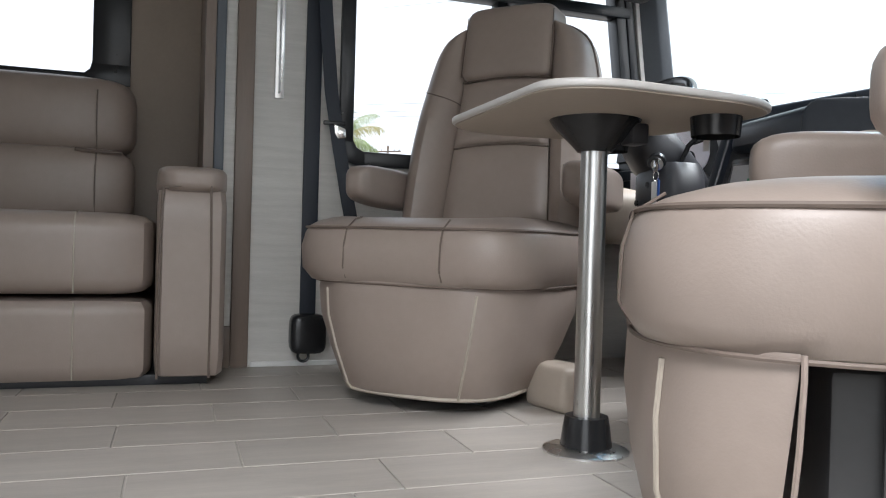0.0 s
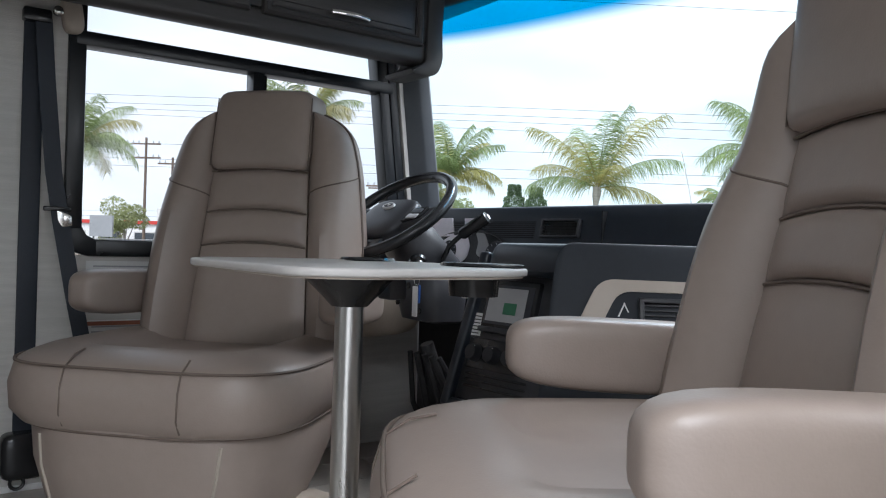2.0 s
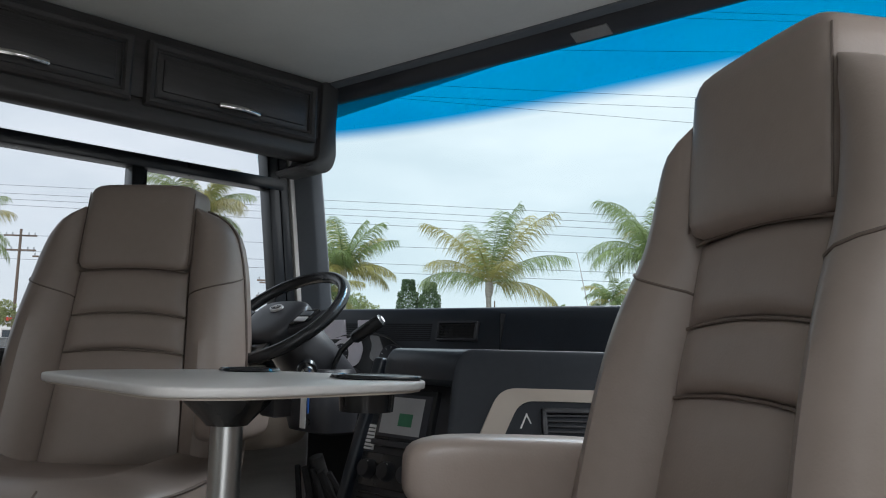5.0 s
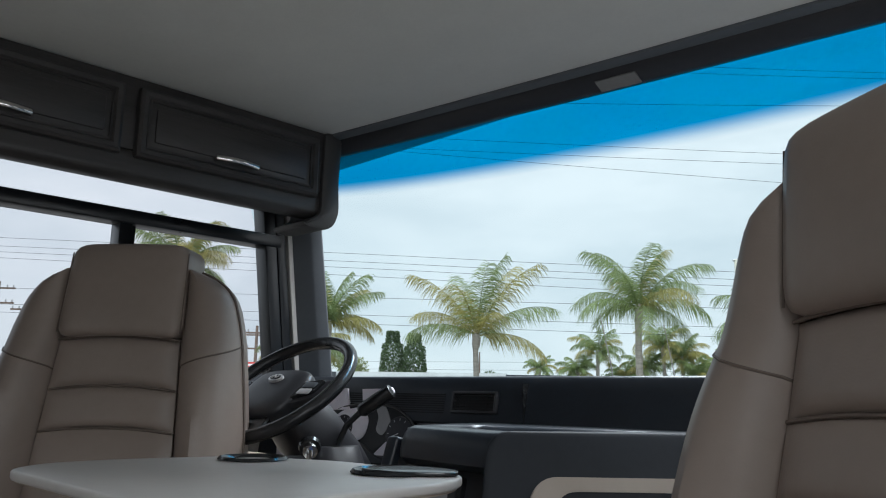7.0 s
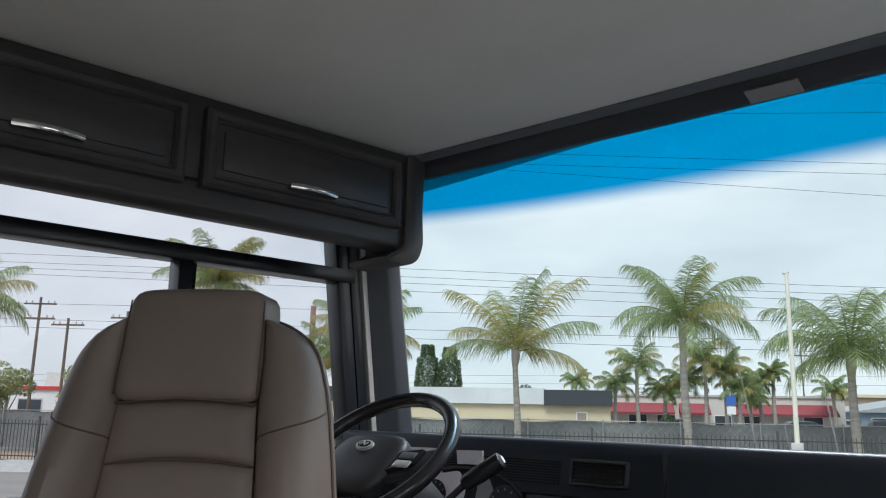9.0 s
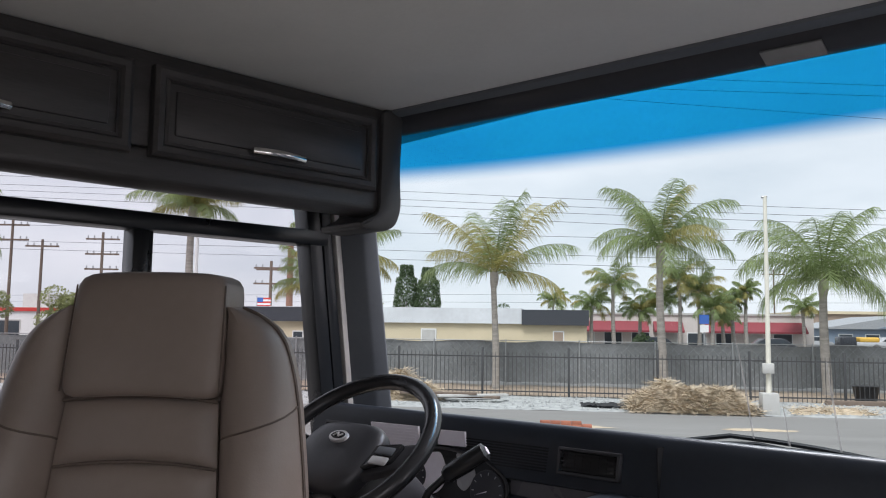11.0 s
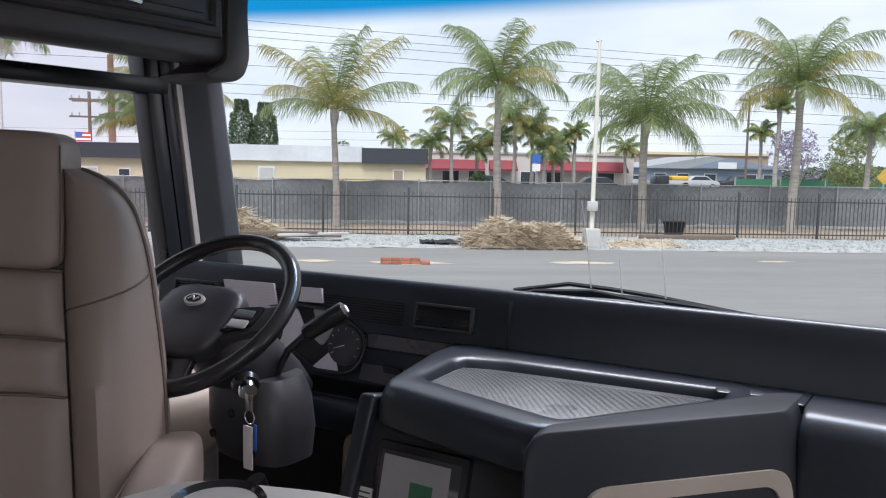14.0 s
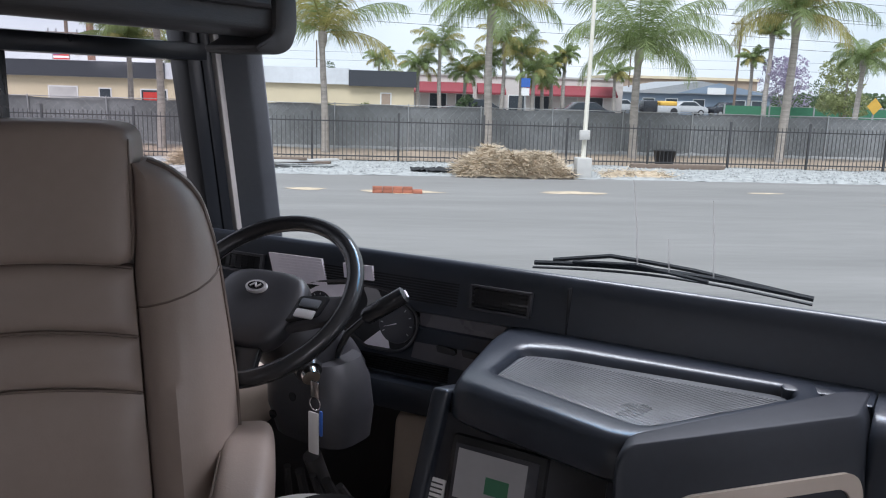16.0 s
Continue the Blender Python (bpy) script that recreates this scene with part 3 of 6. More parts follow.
def vent(x, w, h, z, tilt=-12):
    y = dash_y(x) - 0.038
    slope = -math.degrees(math.atan(0.095 - 0.036 * x))
    v = part("air_vent", box(-w / 2, w / 2, 0.004, 0.03, -h / 2, h / 2, 0.003), black_gloss, dash, "black louvred air vent")
    v.matrix_basis = pose(x, y, z, tilt, 0, -slope)
    s = 0.007
    for a, b, c, d in ((-w / 2, w / 2, -h / 2, -h / 2 + s), (-w / 2, w / 2, h / 2 - s, h / 2), (-w / 2, -w / 2 + s, -h / 2, h / 2), (w / 2 - s, w / 2, -h / 2, h / 2)):
        part("frame", box(a, b, -0.010, 0.006, c, d, 0.002), black_plastic, v)
    for k in range(5):
        zz = -h / 2 + s + (k + 0.5) * (h - 2 * s) / 5
        part("louvre", box(-w / 2 + s, w / 2 - s, -0.004, 0.010, zz - 0.0018, zz + 0.0018), black_gloss, v)
    for k in range(7):
        xx = -w / 2 + s + (k + 0.5) * (w - 2 * s) / 7
        part("louvre", box(xx - 0.0015, xx + 0.0015, 0.001, 0.006, -h / 2 + s, h / 2 - s), black_gloss, v)


vent(-0.583, 0.148, 0.058, 0.829)
vent(-1.315, 0.150, 0.052, 0.828)

# film-covered instrument panel; the film's bright reflections are painted in as pale plates


def on_dash(name, pts, depth, material, label=""):
    """A plate (x, z outline) that lies on the lower dash panel."""
    bm = bmesh.new()
    out = [bm.verts.new((x, dash_y(x) - 0.034 - (0.742 - z) * 0.13 - depth, z)) for x, z in pts]
    inn = [bm.verts.new((x, dash_y(x) - 0.01, z)) for x, z in pts]
    bm.faces.new(out); bm.faces.new(inn)
    for i in range(len(pts)):
        j = (i + 1) % len(pts)
        bm.faces.new((out[i], out[j], inn[j], inn[i]))
    return part(name, bm, material, dash, label)


def outline(pts, depth, r):
    return tube([(x, dash_y(x) - 0.034 - (0.742 - z) * 0.13 - depth, z) for x, z in pts], r, 8, closed=True)


on_dash("switch_panel", [(-0.785, 0.772), (-0.42, 0.772), (-0.42, 0.64), (-0.70, 0.655), (-0.80, 0.66)], 0.003, panel_grey, "glossy dark grey switch panel")
on_dash("film_sheet", [(-1.37, 0.785), (-1.13, 0.785), (-1.11, 0.655), (-1.34, 0.62)], 0.010, film_mat, "protective film with its bright reflection painted pale")
hood = rounded([(-1.165, 0.755), (-1.09, 0.805), (-0.98, 0.822), (-0.86, 0.812), (-0.785, 0.770), (-0.782, 0.715), (-0.82, 0.670), (-0.92, 0.668), (-0.975, 0.706), (-1.15, 0.700)], 0.03, 4)
on_dash("binnacle", hood, 0.014, black_gloss, "black gauge binnacle")
part("binnacle_rim", outline(hood, 0.015, 0.0036), black_plastic, dash)
on_dash("film_sheet", rounded([(-1.145, 0.752), (-1.07, 0.798), (-0.985, 0.812), (-0.960, 0.770), (-0.968, 0.730), (-0.990, 0.712), (-1.14, 0.708)], 0.012, 3), 0.0165, film_mat, "protective film with its bright reflection painted pale")
on_dash("film_sheet", rounded([(-0.940, 0.814), (-0.898, 0.812), (-0.872, 0.768), (-0.902, 0.728), (-0.928, 0.742), (-0.922, 0.782)], 0.010, 3), 0.0165, screen_film, "cloudy protective film")
on_dash("film_sheet", [(-0.868, 0.727), (-0.928, 0.674), (-0.852, 0.675)], 0.0165, film_mat, "protective film with its bright reflection painted pale")
for gx, gz, gr in ((-1.060, 0.748, 0.036), (-0.838, 0.738, 0.046)):
    on_dash("gauge_ring", [(gx + gr * 1.05 * math.cos(a), gz + gr * 1.05 * math.sin(a)) for a in span(0, 5.98, 24)], 0.0172, black_plastic)
    on_dash("gauge", [(gx + gr * math.cos(a), gz + gr * math.sin(a)) for a in span(0, 5.98, 24)], 0.0180, screen_mat, "round gauge dial")
    on_dash("needle", [(gx - gr * 0.75, gz - 0.012), (gx, gz + 0.0015), (gx, gz - 0.0015)], 0.0188, film_mat)
    for a in span(-0.6, 3.7, 9):
        on_dash("tick", [(gx + gr * k * math.cos(a + d), gz + gr * k * math.sin(a + d)) for k, d in ((0.78, -0.03), (0.92, -0.03), (0.92, 0.03), (0.78, 0.03))], 0.0186, galv)
for sx in (-0.705, -0.640):
    on_dash("switch", rounded([(sx - 0.026, 0.704), (sx + 0.022, 0.700), (sx + 0.024, 0.686), (sx - 0.022, 0.688)], 0.005, 3), 0.014, black_gloss)
for k in range(3):
    on_dash("badge_bar", [(-1.004 + k * 0.013, 0.656), (-0.995 + k * 0.013, 0.656), (-0.995 + k * 0.013, 0.665), (-1.004 + k * 0.013, 0.665)], 0.004, film_mat)



def on_fascia(name, pts, lift, material, label=""):
    bm = bmesh.new()
    out = [bm.verts.new((x, dash_y(x) - 0.0270 - (0.858 - z) * 0.206 - lift, z)) for x, z in pts]
    inn = [bm.verts.new((x, dash_y(x) - 0.015, z)) for x, z in pts]
    bm.faces.new(out); bm.faces.new(inn)
    for i in range(len(pts)):
        j = (i + 1) % len(pts)
        bm.faces.new((out[i], out[j], inn[j], inn[i]))
    return part(name, bm, material, dash, label)


# bright reflection on the ribbed upper fascia, painted as pale plates and ribs
on_fascia("film_sheet", [(-1.230, 0.862), (-1.068, 0.864), (-1.042, 0.80), (-1.20, 0.796)], 0.006, film_mat, "protective film with its bright reflection painted pale")
on_fascia("film_sheet", [(-1.005, 0.862), (-0.922, 0.864), (-0.912, 0.830), (-0.995, 0.828)], 0.006, film_mat, "protective film with its bright reflection painted pale")
for k in range(8):
    on_fascia("rib", [(-1.196, 0.803 + k * 0.0070), (-1.068, 0.806 + k * 0.0070), (-1.068, 0.808 + k * 0.0070), (-1.196, 0.805 + k * 0.0070)], 0.0075, film_mat)
part("panel_joint", box(-0.428, -0.4255, 3.552, 3.60, 0.775, 0.880), black_gloss, dash)
part("fascia_strip", swept([(-0.043, 0.7735), (-0.046, 0.769), (-0.042, 0.766), (-0.034, 0.769)], dash_y, -0.30, 1.05, 20), galv, dash, "thin pale line along the fascia")

# centre console and passenger pod


def stack(rings):
    """Rings of equal count (points, z) joined into one closed skin."""
    bm = bmesh.new()
    vs = [[bm.verts.new((p[0], p[1], z)) for p in pts] for pts, z in rings]
    for r0, r1 in zip(vs, vs[1:]):
        for i in range(len(r0)):
            j = (i + 1) % len(r0)
            bm.faces.new((r0[i], r0[j], r1[j], r1[i]))
    bm.faces.new(vs[0]); bm.faces.new(vs[-1])
    return bm


def between(a, b, t):
    return [(p[0] + (q[0] - p[0]) * t, p[1] + (q[1] - p[1]) * t) for p, q in zip(a, b)]


body_o = rounded([(-0.485, 3.172), (-0.13, 3.120), (0.10, 3.50), (0.07, 3.62), (-0.60, 3.62), (-0.565, 3.46)], 0.05, 6)
tray_o = rounded([(-0.450, 3.275), (-0.131, 3.209), (0.045, 3.490), (0.030, 3.530), (-0.40, 3.458), (-0.468, 3.430)], 0.03, 6)
foot_o = [(x, y + 0.09 if y < 3.3 else y) for x, y in body_o]
cons = part("centre_console", stack([(foot_o, 0.30), (foot_o, 0.690), (between(foot_o, body_o, 0.8), 0.698), (body_o, 0.712), (body_o, 0.725), (between(body_o, tray_o, 0.03), 0.745), (between(body_o, tray_o, 0.10), 0.762), (between(body_o, tray_o, 0.20), 0.774), (between(body_o, tray_o, 0.32), 0.7785), (between(body_o, tray_o, 0.80), 0.7785), (between(body_o, tray_o, 0.90), 0.776), (between(body_o, tray_o, 0.96), 0.770), (tray_o, 0.757)]), dash_mat, dash, "black console with a ribbed tray on top")
mid = (-0.20, 3.37)
tray = part("tray", prism([(mid[0] + (x - mid[0]) * 0.975, mid[1] + (y - mid[1]) * 0.965) for x, y in tray_o], "z", 0.7572, 0.7600), tray_mat, cons, "ribbed rubber tray mat")
rib_bm = bmesh.new()
for k in range(66):
    t = k / 65
    tube([Vector((-0.445 + 0.312 * t, 3.286 - 0.062 * t, 0.7602)), Vector((-0.452 + 0.480 * t, 3.424 + 0.075 * t, 0.7602))], 0.0018, 6, bm=rib_bm)
tagged(part("tray_ribs", rib_bm, tray_mat, cons), kind="stuff")

pod_o = rounded([(-0.137, 3.086), (0.160, 3.461), (0.160, 3.60), (0.100, 3.565), (-0.150, 3.165)], 0.024, 5)
pod_t = rounded([(-0.118, 3.122), (0.144, 3.454), (0.150, 3.585), (0.112, 3.556), (-0.126, 3.156)], 0.012, 5)
pod_f = [(x + 0.05, y - 0.105) for x, y in pod_o]
pod = part("passenger_pod", stack([(pod_f, 0.36), (between(pod_f, pod_o, 0.91), 0.740), (between(between(pod_f, pod_o, 0.96), pod_t, 0.10), 0.760), (between(pod_o, pod_t, 0.40), 0.774), (between(pod_o, pod_t, 0.75), 0.780), (pod_t, 0.7815)]), soft_black, dash, "black passenger-side pod with a cream vent bezel")
part("console_bridge", prism(rounded([(0.02, 3.515), (0.108, 3.545), (0.164, 3.52), (0.164, 3.62), (-0.02, 3.62)], 0.01, 2), "z", 0.70, 0.7775, 0.004), dash_mat, dash)
right_o = rounded([(0.166, 3.463), (1.08, 3.50), (1.08, 3.65), (0.166, 3.62)], 0.02, 4)
right_f = [(x, y - 0.09 if y < 3.55 else y) for x, y in right_o]
part("passenger_dash", stack([(right_f, 0.36), (between(right_f, right_o, 0.91), 0.745), ([(x, y + 0.012 if y < 3.55 else y) for x, y in right_o], 0.768), ([(x, y + 0.035 if y < 3.55 else y) for x, y in right_o], 0.7765)]), dash_mat, dash)

# bezel and vent on the pod's slanted, leaning face
ex = Vector((0.621, 0.784, 0)).normalized()
en = (Vector((0.784, -0.621, 0)).normalized() * math.cos(radians(14)) + Vector((0, 0, math.sin(radians(14)))))
ez = ex.cross(-en)
pm = Matrix.Translation((-0.137, 3.086, 0.778)) @ Matrix((ex, -en, ez)).transposed().to_4x4()
out_l = rounded([(0.015, -0.30), (0.052, -0.180), (0.100, -0.079), (0.45, -0.082), (0.45, -0.30)], 0.035, 6)
in_l = rounded([(0.066, -0.298), (0.105, -0.178), (0.142, -0.104), (0.43, -0.107), (0.43, -0.298)], 0.03, 6)
bz = bmesh.new()
ro = [bz.verts.new((x, -0.010, z)) for x, z in out_l]; ri = [bz.verts.new((x, -0.005, z)) for x, z in in_l]; rb = [bz.verts.new((x, 0.05, z)) for x, z in in_l]; rob = [bz.verts.new((x, 0.05, z)) for x, z in out_l]
for i in range(len(ro)):
    j = (i + 1) % len(ro)
    bz.faces.new((ro[i], ro[j], ri[j], ri[i])); bz.faces.new((ri[i], ri[j], rb[j], rb[i])); bz.faces.new((ro[i], rob[i], rob[j], ro[j]))
bezel = part("bezel", bz, cream_bezel, pod, "cream plastic bezel"); bezel.matrix_basis = pm
pv = part("vent_panel", prism(in_l, "y", 0.0005, 0.05), black_gloss, pod); pv.matrix_basis = pm
for a, b, c, d in ((0.185, 0.345, -0.205, -0.194), (0.185, 0.345, -0.130, -0.119), (0.185, 0.196, -0.205, -0.119), (0.334, 0.345, -0.205, -0.119)):
    f = part("vent_frame", box(a, b, -0.014, 0.004, c, d, 0.003), black_plastic, pod); f.matrix_basis = pm
for k in range(6):
    f = part("louvre", box(0.196, 0.334, -0.008, 0.002, -0.190 + k * 0.0108, -0.187 + k * 0.0108), black_plastic, pod); f.matrix_basis = pm
for q in (((0.140, -0.160), (0.155, -0.128), (0.157, -0.131), (0.144, -0.160)), ((0.155, -0.128), (0.165, -0.150), (0.162, -0.150), (0.153, -0.131))):
    f = part("decal", prism(q, "y", -0.001, 0.001), white_paint, pod); f.matrix_basis = pm

# radio face on the console, leaning out at its foot
rm = pose(-0.345, 3.168, 0.56, -14, 0, 4)


def on_face(name, x0, x1, z0, z1, d0, d1, material, label="", bev=0.003, parent=None):
    o = part(name, box(x0, x1, -d1, -d0, z0, z1, bev), material, parent or cons, label)
    o.matrix_basis = rm
    return o


on_face("face_panel", -0.190, 0.195, -0.205, 0.165, -0.05, 0.0, black_plastic, "", 0.012)
part("face_rim", prism([(-0.176, 0.196), (-0.140, 0.196), (-0.180, -0.225), (-0.210, -0.225)], "y", -0.022, 0.07, 0.009, 3), dash_mat, cons).matrix_basis = rm
on_face("face_rim", -0.195, 0.19, -0.225, -0.20, -0.05, 0.016, dash_mat, "", 0.01)
on_face("face_rim", 0.165, 0.195, -0.20, 0.185, -0.05, 0.016, dash_mat, "", 0.01)
on_face("radio", -0.122, 0.062, -0.010, 0.122, -0.02, 0.014, black_gloss, "black double-height radio", 0.005)
on_face("screen", -0.112, 0.050, 0.004, 0.108, 0.0, 0.0165, screen_mat, "dark glossy radio screen", 0.001)
on_face("screen_icon", -0.045, 0.000, 0.032, 0.062, 0.0, 0.0178, green_paint, "", 0.0)
on_face("screen_icon", -0.105, 0.030, 0.012, 0.100, 0.0, 0.0172, screen_film, "", 0.0)
on_face("radio_lip", -0.12, 0.06, -0.018, -0.004, 0.0, 0.024, black_plastic, "", 0.003)
on_face("label_sheet", -0.170, -0.128, -0.030, 0.030, 0.0, 0.003, white_paint, "white printed label", 0.0)
for k in range(6):
    on_face("text_bar", -0.165, -0.133, -0.025 + k * 0.009, -0.022 + k * 0.009, 0.002, 0.0036, iron, "", 0.0)
on_face("climate_panel", -0.155, 0.07, -0.115, -0.035, -0.02, 0.008, black_gloss, "", 0.004)
for kx in (-0.122, -0.055, 0.012):
    kb = loft([(0.0, 0.024, 0.024, 0), (0.012, 0.022, 0.022, 0), (0.022, 0.019, 0.019, 0)], 20, 2)
    o = part("knob", kb, black_plastic, cons, "black rotary climate knob")
    o.matrix_basis = rm @ pose(kx, -0.008, -0.075, 90, 0, 0)
    o = part("knob_mark", box(-0.0015, 0.0015, 0.004, 0.018, 0.022, 0.0228), white_paint, cons); o.matrix_basis = rm @ pose(kx, -0.008, -0.075, 90, 0, 30)
for k in range(3):
    on_face("bar", -0.15, 0.07, -0.165 + k * 0.016, -0.158 + k * 0.016, 0.0, 0.006, black_gloss)
part("console_foot", prism(rounded([(-0.57, 3.06), (-0.10, 3.03), (0.0, 3.20), (0.9, 3.35), (0.9, 3.62), (-0.62, 3.62)], 0.04, 4), "z", 0.0, 0.335, 0.02, 3), beige_vinyl, dash, "beige vinyl console base")
part("knee_panel", prism(rounded([(-0.84, 0.10), (-0.55, 0.06), (-0.55, 0.542), (-0.81, 0.545)], 0.04, 4), "y", 3.455, 3.51, 0.015, 3), beige_vinyl, dash, "beige knee panel")
part("side_cover", sup(0.16, 0.22, 0.10, 4), beige_vinyl, dash, "beige moulded engine cover").matrix_basis = pose(-1.24, 3.20, 0.56, 0, 8, 0)
part("firewall", box(-1.45, 1.08, 3.62, 3.66, 0.0, 0.7), black_plastic, dash)

# pedals
for nm, px, w, h in (("brake_pedal", -0.93, 0.11, 0.07), ("accelerator_pedal", -0.78, 0.06, 0.16)):
    pd = thing(nm, "black rubber-faced floor pedal under the dash", "pedal", pose(px, 3.38, 0.14, 50, 0, 0))
    part("pad", box(-w / 2, w / 2, -h / 2, h / 2, -0.008, 0.008, 0.004), black_plastic, pd)
    part("arm", tube([(0, 0, -0.005), (0, 0.06, -0.08), (0, 0.22, -0.10)], 0.008), iron, pd)

# ---- steering wheel and column ----
CW = Vector((-0.937, 3.162, 0.860))
tilt = 39
wm = pose(*CW, tilt, 0, 8)
wheel = thing("steering_wheel", "black leather steering wheel with a padded airbag hub", "steering wheel", wm)
part("rim", tube([(0.203 * math.cos(a), 0.203 * math.sin(a), 0) for a in span(0, 2 * math.pi * 63 / 64, 64)], 0.0180, 14, closed=True), black_gloss, wheel)
part("hub", sup(0.108, 0.092, 0.036, 3.8, 8, lambda p: (p[0] * (1 - 0.9 * max(0, -p[1]) * 1.6), p[1] - 0.034, p[2] * 0.9 - 0.004)), black_plastic, wheel, "padded black airbag cover")
em = part("emblem", loft([(0.034, 0.0265, 0.0165, 0), (0.0405, 0.0250, 0.0152, 0)], 24, 2), silver_badge, wheel, "oval chrome badge")
em.matrix_basis = pose(0, -0.002, -0.0065, -4, 0, 0)
eb = part("emblem_field", loft([(0.038, 0.0195, 0.0105, 0), (0.0412, 0.019, 0.010, 0)], 24, 2), black_gloss, wheel)
for a, b in (((-0.012, -0.004), (-0.003, 0.006)), ((-0.003, 0.006), (0.004, -0.005)), ((0.004, -0.005), (0.012, 0.004))):
    mk = part("emblem_mark", tube([(a[0], a[1], 0.0415), (b[0], b[1], 0.0415)], 0.0022, 6), silver_badge, wheel)
    mk.matrix_basis = pose(0, -0.002, -0.0062, -4, 0, 0)
eb.matrix_basis = pose(0, -0.002, -0.0062, -4, 0, 0)
for sgn in (-1, 1):
    part("spoke", prism(rounded([(0.07 * sgn, 0.0), (0.200 * sgn, 0.030), (0.200 * sgn, -0.030), (0.07 * sgn, -0.085)], 0.01, 3), "z", -0.012, 0.008, 0.004), black_plastic, wheel)
    sw = part("switch_pod", prism(rounded([(0.098 * sgn, 0.004), (0.165 * sgn, 0.016), (0.160 * sgn, -0.032), (0.092 * sgn, -0.062)], 0.008, 3), "z", 0.006, 0.017, 0.003), black_gloss, wheel, "cruise switch pod")
    for k in range(2):
        part("button", box(0.110 if sgn > 0 else -0.155, 0.155 if sgn > 0 else -0.110, -0.046 + k * 0.026, -0.026 + k * 0.026, 0.016, 0.020, 0.003), grey_trim if k else silver_badge, sw)
part("spoke", prism(rounded([(-0.05, -0.06), (0.05, -0.06), (0.085, -0.195), (-0.085, -0.195)], 0.012, 3), "z", -0.016, 0.002, 0.004), black_gloss, wheel)

col = thing("steering_column", "black plastic steering column cover with ignition lock", "steering column", pose(*CW, tilt, 0, 0))
part("shroud", loft([(-0.035, 0.055, 0.05, 0.0), (-0.08, 0.085, 0.075, -0.005), (-0.16, 0.098, 0.080, 0.0), (-0.26, 0.085, 0.075, 0.02), (-0.34, 0.06, 0.06, 0.04)], 32, 2.8), black_plastic, col)
part("lock", loft([(0, 0.021, 0.021, 0), (0.02, 0.019, 0.019, 0)], 20, 2), chrome, col, "metal ignition lock").matrix_basis = pose(0.098, -0.070, -0.14, 0, 90, -40)
part("lock_ring", loft([(0, 0.030, 0.030, 0), (0.013, 0.027, 0.027, 0)], 20, 2), black_gloss, col).matrix_basis = pose(0.090, -0.064, -0.14, 0, 90, -40)
lowcol = thing("column_cover", "black lower column cover above the pedals", "cover")
part("shell", loft([(0.525, 0.08, 0.05, 3.30, -0.875), (0.535, 0.104, 0.072, 3.28, -0.876), (0.60, 0.116, 0.082, 3.275, -0.880), (0.67, 0.112, 0.080, 3.275, -0.886), (0.71, 0.09, 0.07, 3.285, -0.895)], 36, 3.4), black_plastic, lowcol)
for bx, bz_ in ((-0.825, 0.565), (-0.945, 0.585), (-0.885, 0.64)):
    part("bolt_hole", loft([(0, 0.009, 0.009, 0), (0.004, 0.010, 0.010, 0)], 12, 2), black_gloss, lowcol).matrix_basis = pose(bx, 3.196, bz_, 90, 0, 0)
for k in range(5):
    part("hose", tube([(-0.98 + 0.04 * k, 3.27, 0.42), (-1.0 + 0.05 * k, 3.30 + 0.02 * k, 0.25), (-0.94 + 0.03 * k, 3.36, 0.06)], 0.009 + 0.003 * (k % 2), 8), cable_mat, lowcol)
part("steering_shaft", tube([(-0.93, 3.30, 0.45), (-0.92, 3.46, 0.05)], 0.022, 12), iron, lowcol)

shift = thing("shift_lever", "black column shift lever with a ribbed grip", "lever")
s0, s1, s2, s3 = Vector((-0.85, 3.285, 0.70)), Vector((-0.825, 3.30, 0.765)), Vector((-0.79, 3.325, 0.805)), Vector((-0.722, 3.365, 0.856))
part("stem", tube([s0, s1, s2], 0.008, 10), black_gloss, shift)
part("grip", tube([s2 - (s3 - s2) * 0.1, s2, s2.lerp(s3, 0.5), s3, s3 + (s3 - s2) * 0.05], [0.013, 0.019, 0.020, 0.0195, 0.011], 14), black_gloss, shift)
part("tip_label", disc(0, 0, 0, 0.002, 0.009, n=14), film_mat, shift).matrix_basis = Matrix.Translation(s3 + (s3 - s2) * 0.045) @ (s3 - s2).to_track_quat("Z", "Y").to_matrix().to_4x4()
part("wire", tube([s0 + Vector((0.02, -0.01, -0.02)), s0 + Vector((0.05, -0.01, -0.07)), s0 + Vector((0.02, -0.02, -0.10))], 0.003, 6), cable_mat, shift)

keys = thing("key_ring", "ignition keys with a white tag and blue fob", "keys")
K = Vector((-0.790, 3.160, 0.678))
part("key", box(K.x - 0.011, K.x + 0.011, K.y - 0.002, K.y + 0.002, K.z - 0.005, K.z + 0.03, 0.002), chrome, keys)
part("ring", tube([K + Vector((0.014 * math.cos(a), 0, -0.018 + 0.014 * math.sin(a))) for a in span(0, 6.1, 20)], 0.0014, 6, closed=True), chrome, keys)
part("tag", box(K.x - 0.013, K.x + 0.013, K.y - 0.006, K.y - 0.004, K.z - 0.125, K.z - 0.035, 0.002), white_paint, keys, "white rectangular key tag")
part("fob", box(K.x + 0.012, K.x + 0.020, K.y - 0.003, K.y + 0.002, K.z - 0.085, K.z - 0.03, 0.003), blue_plastic, keys, "blue plastic key fob")

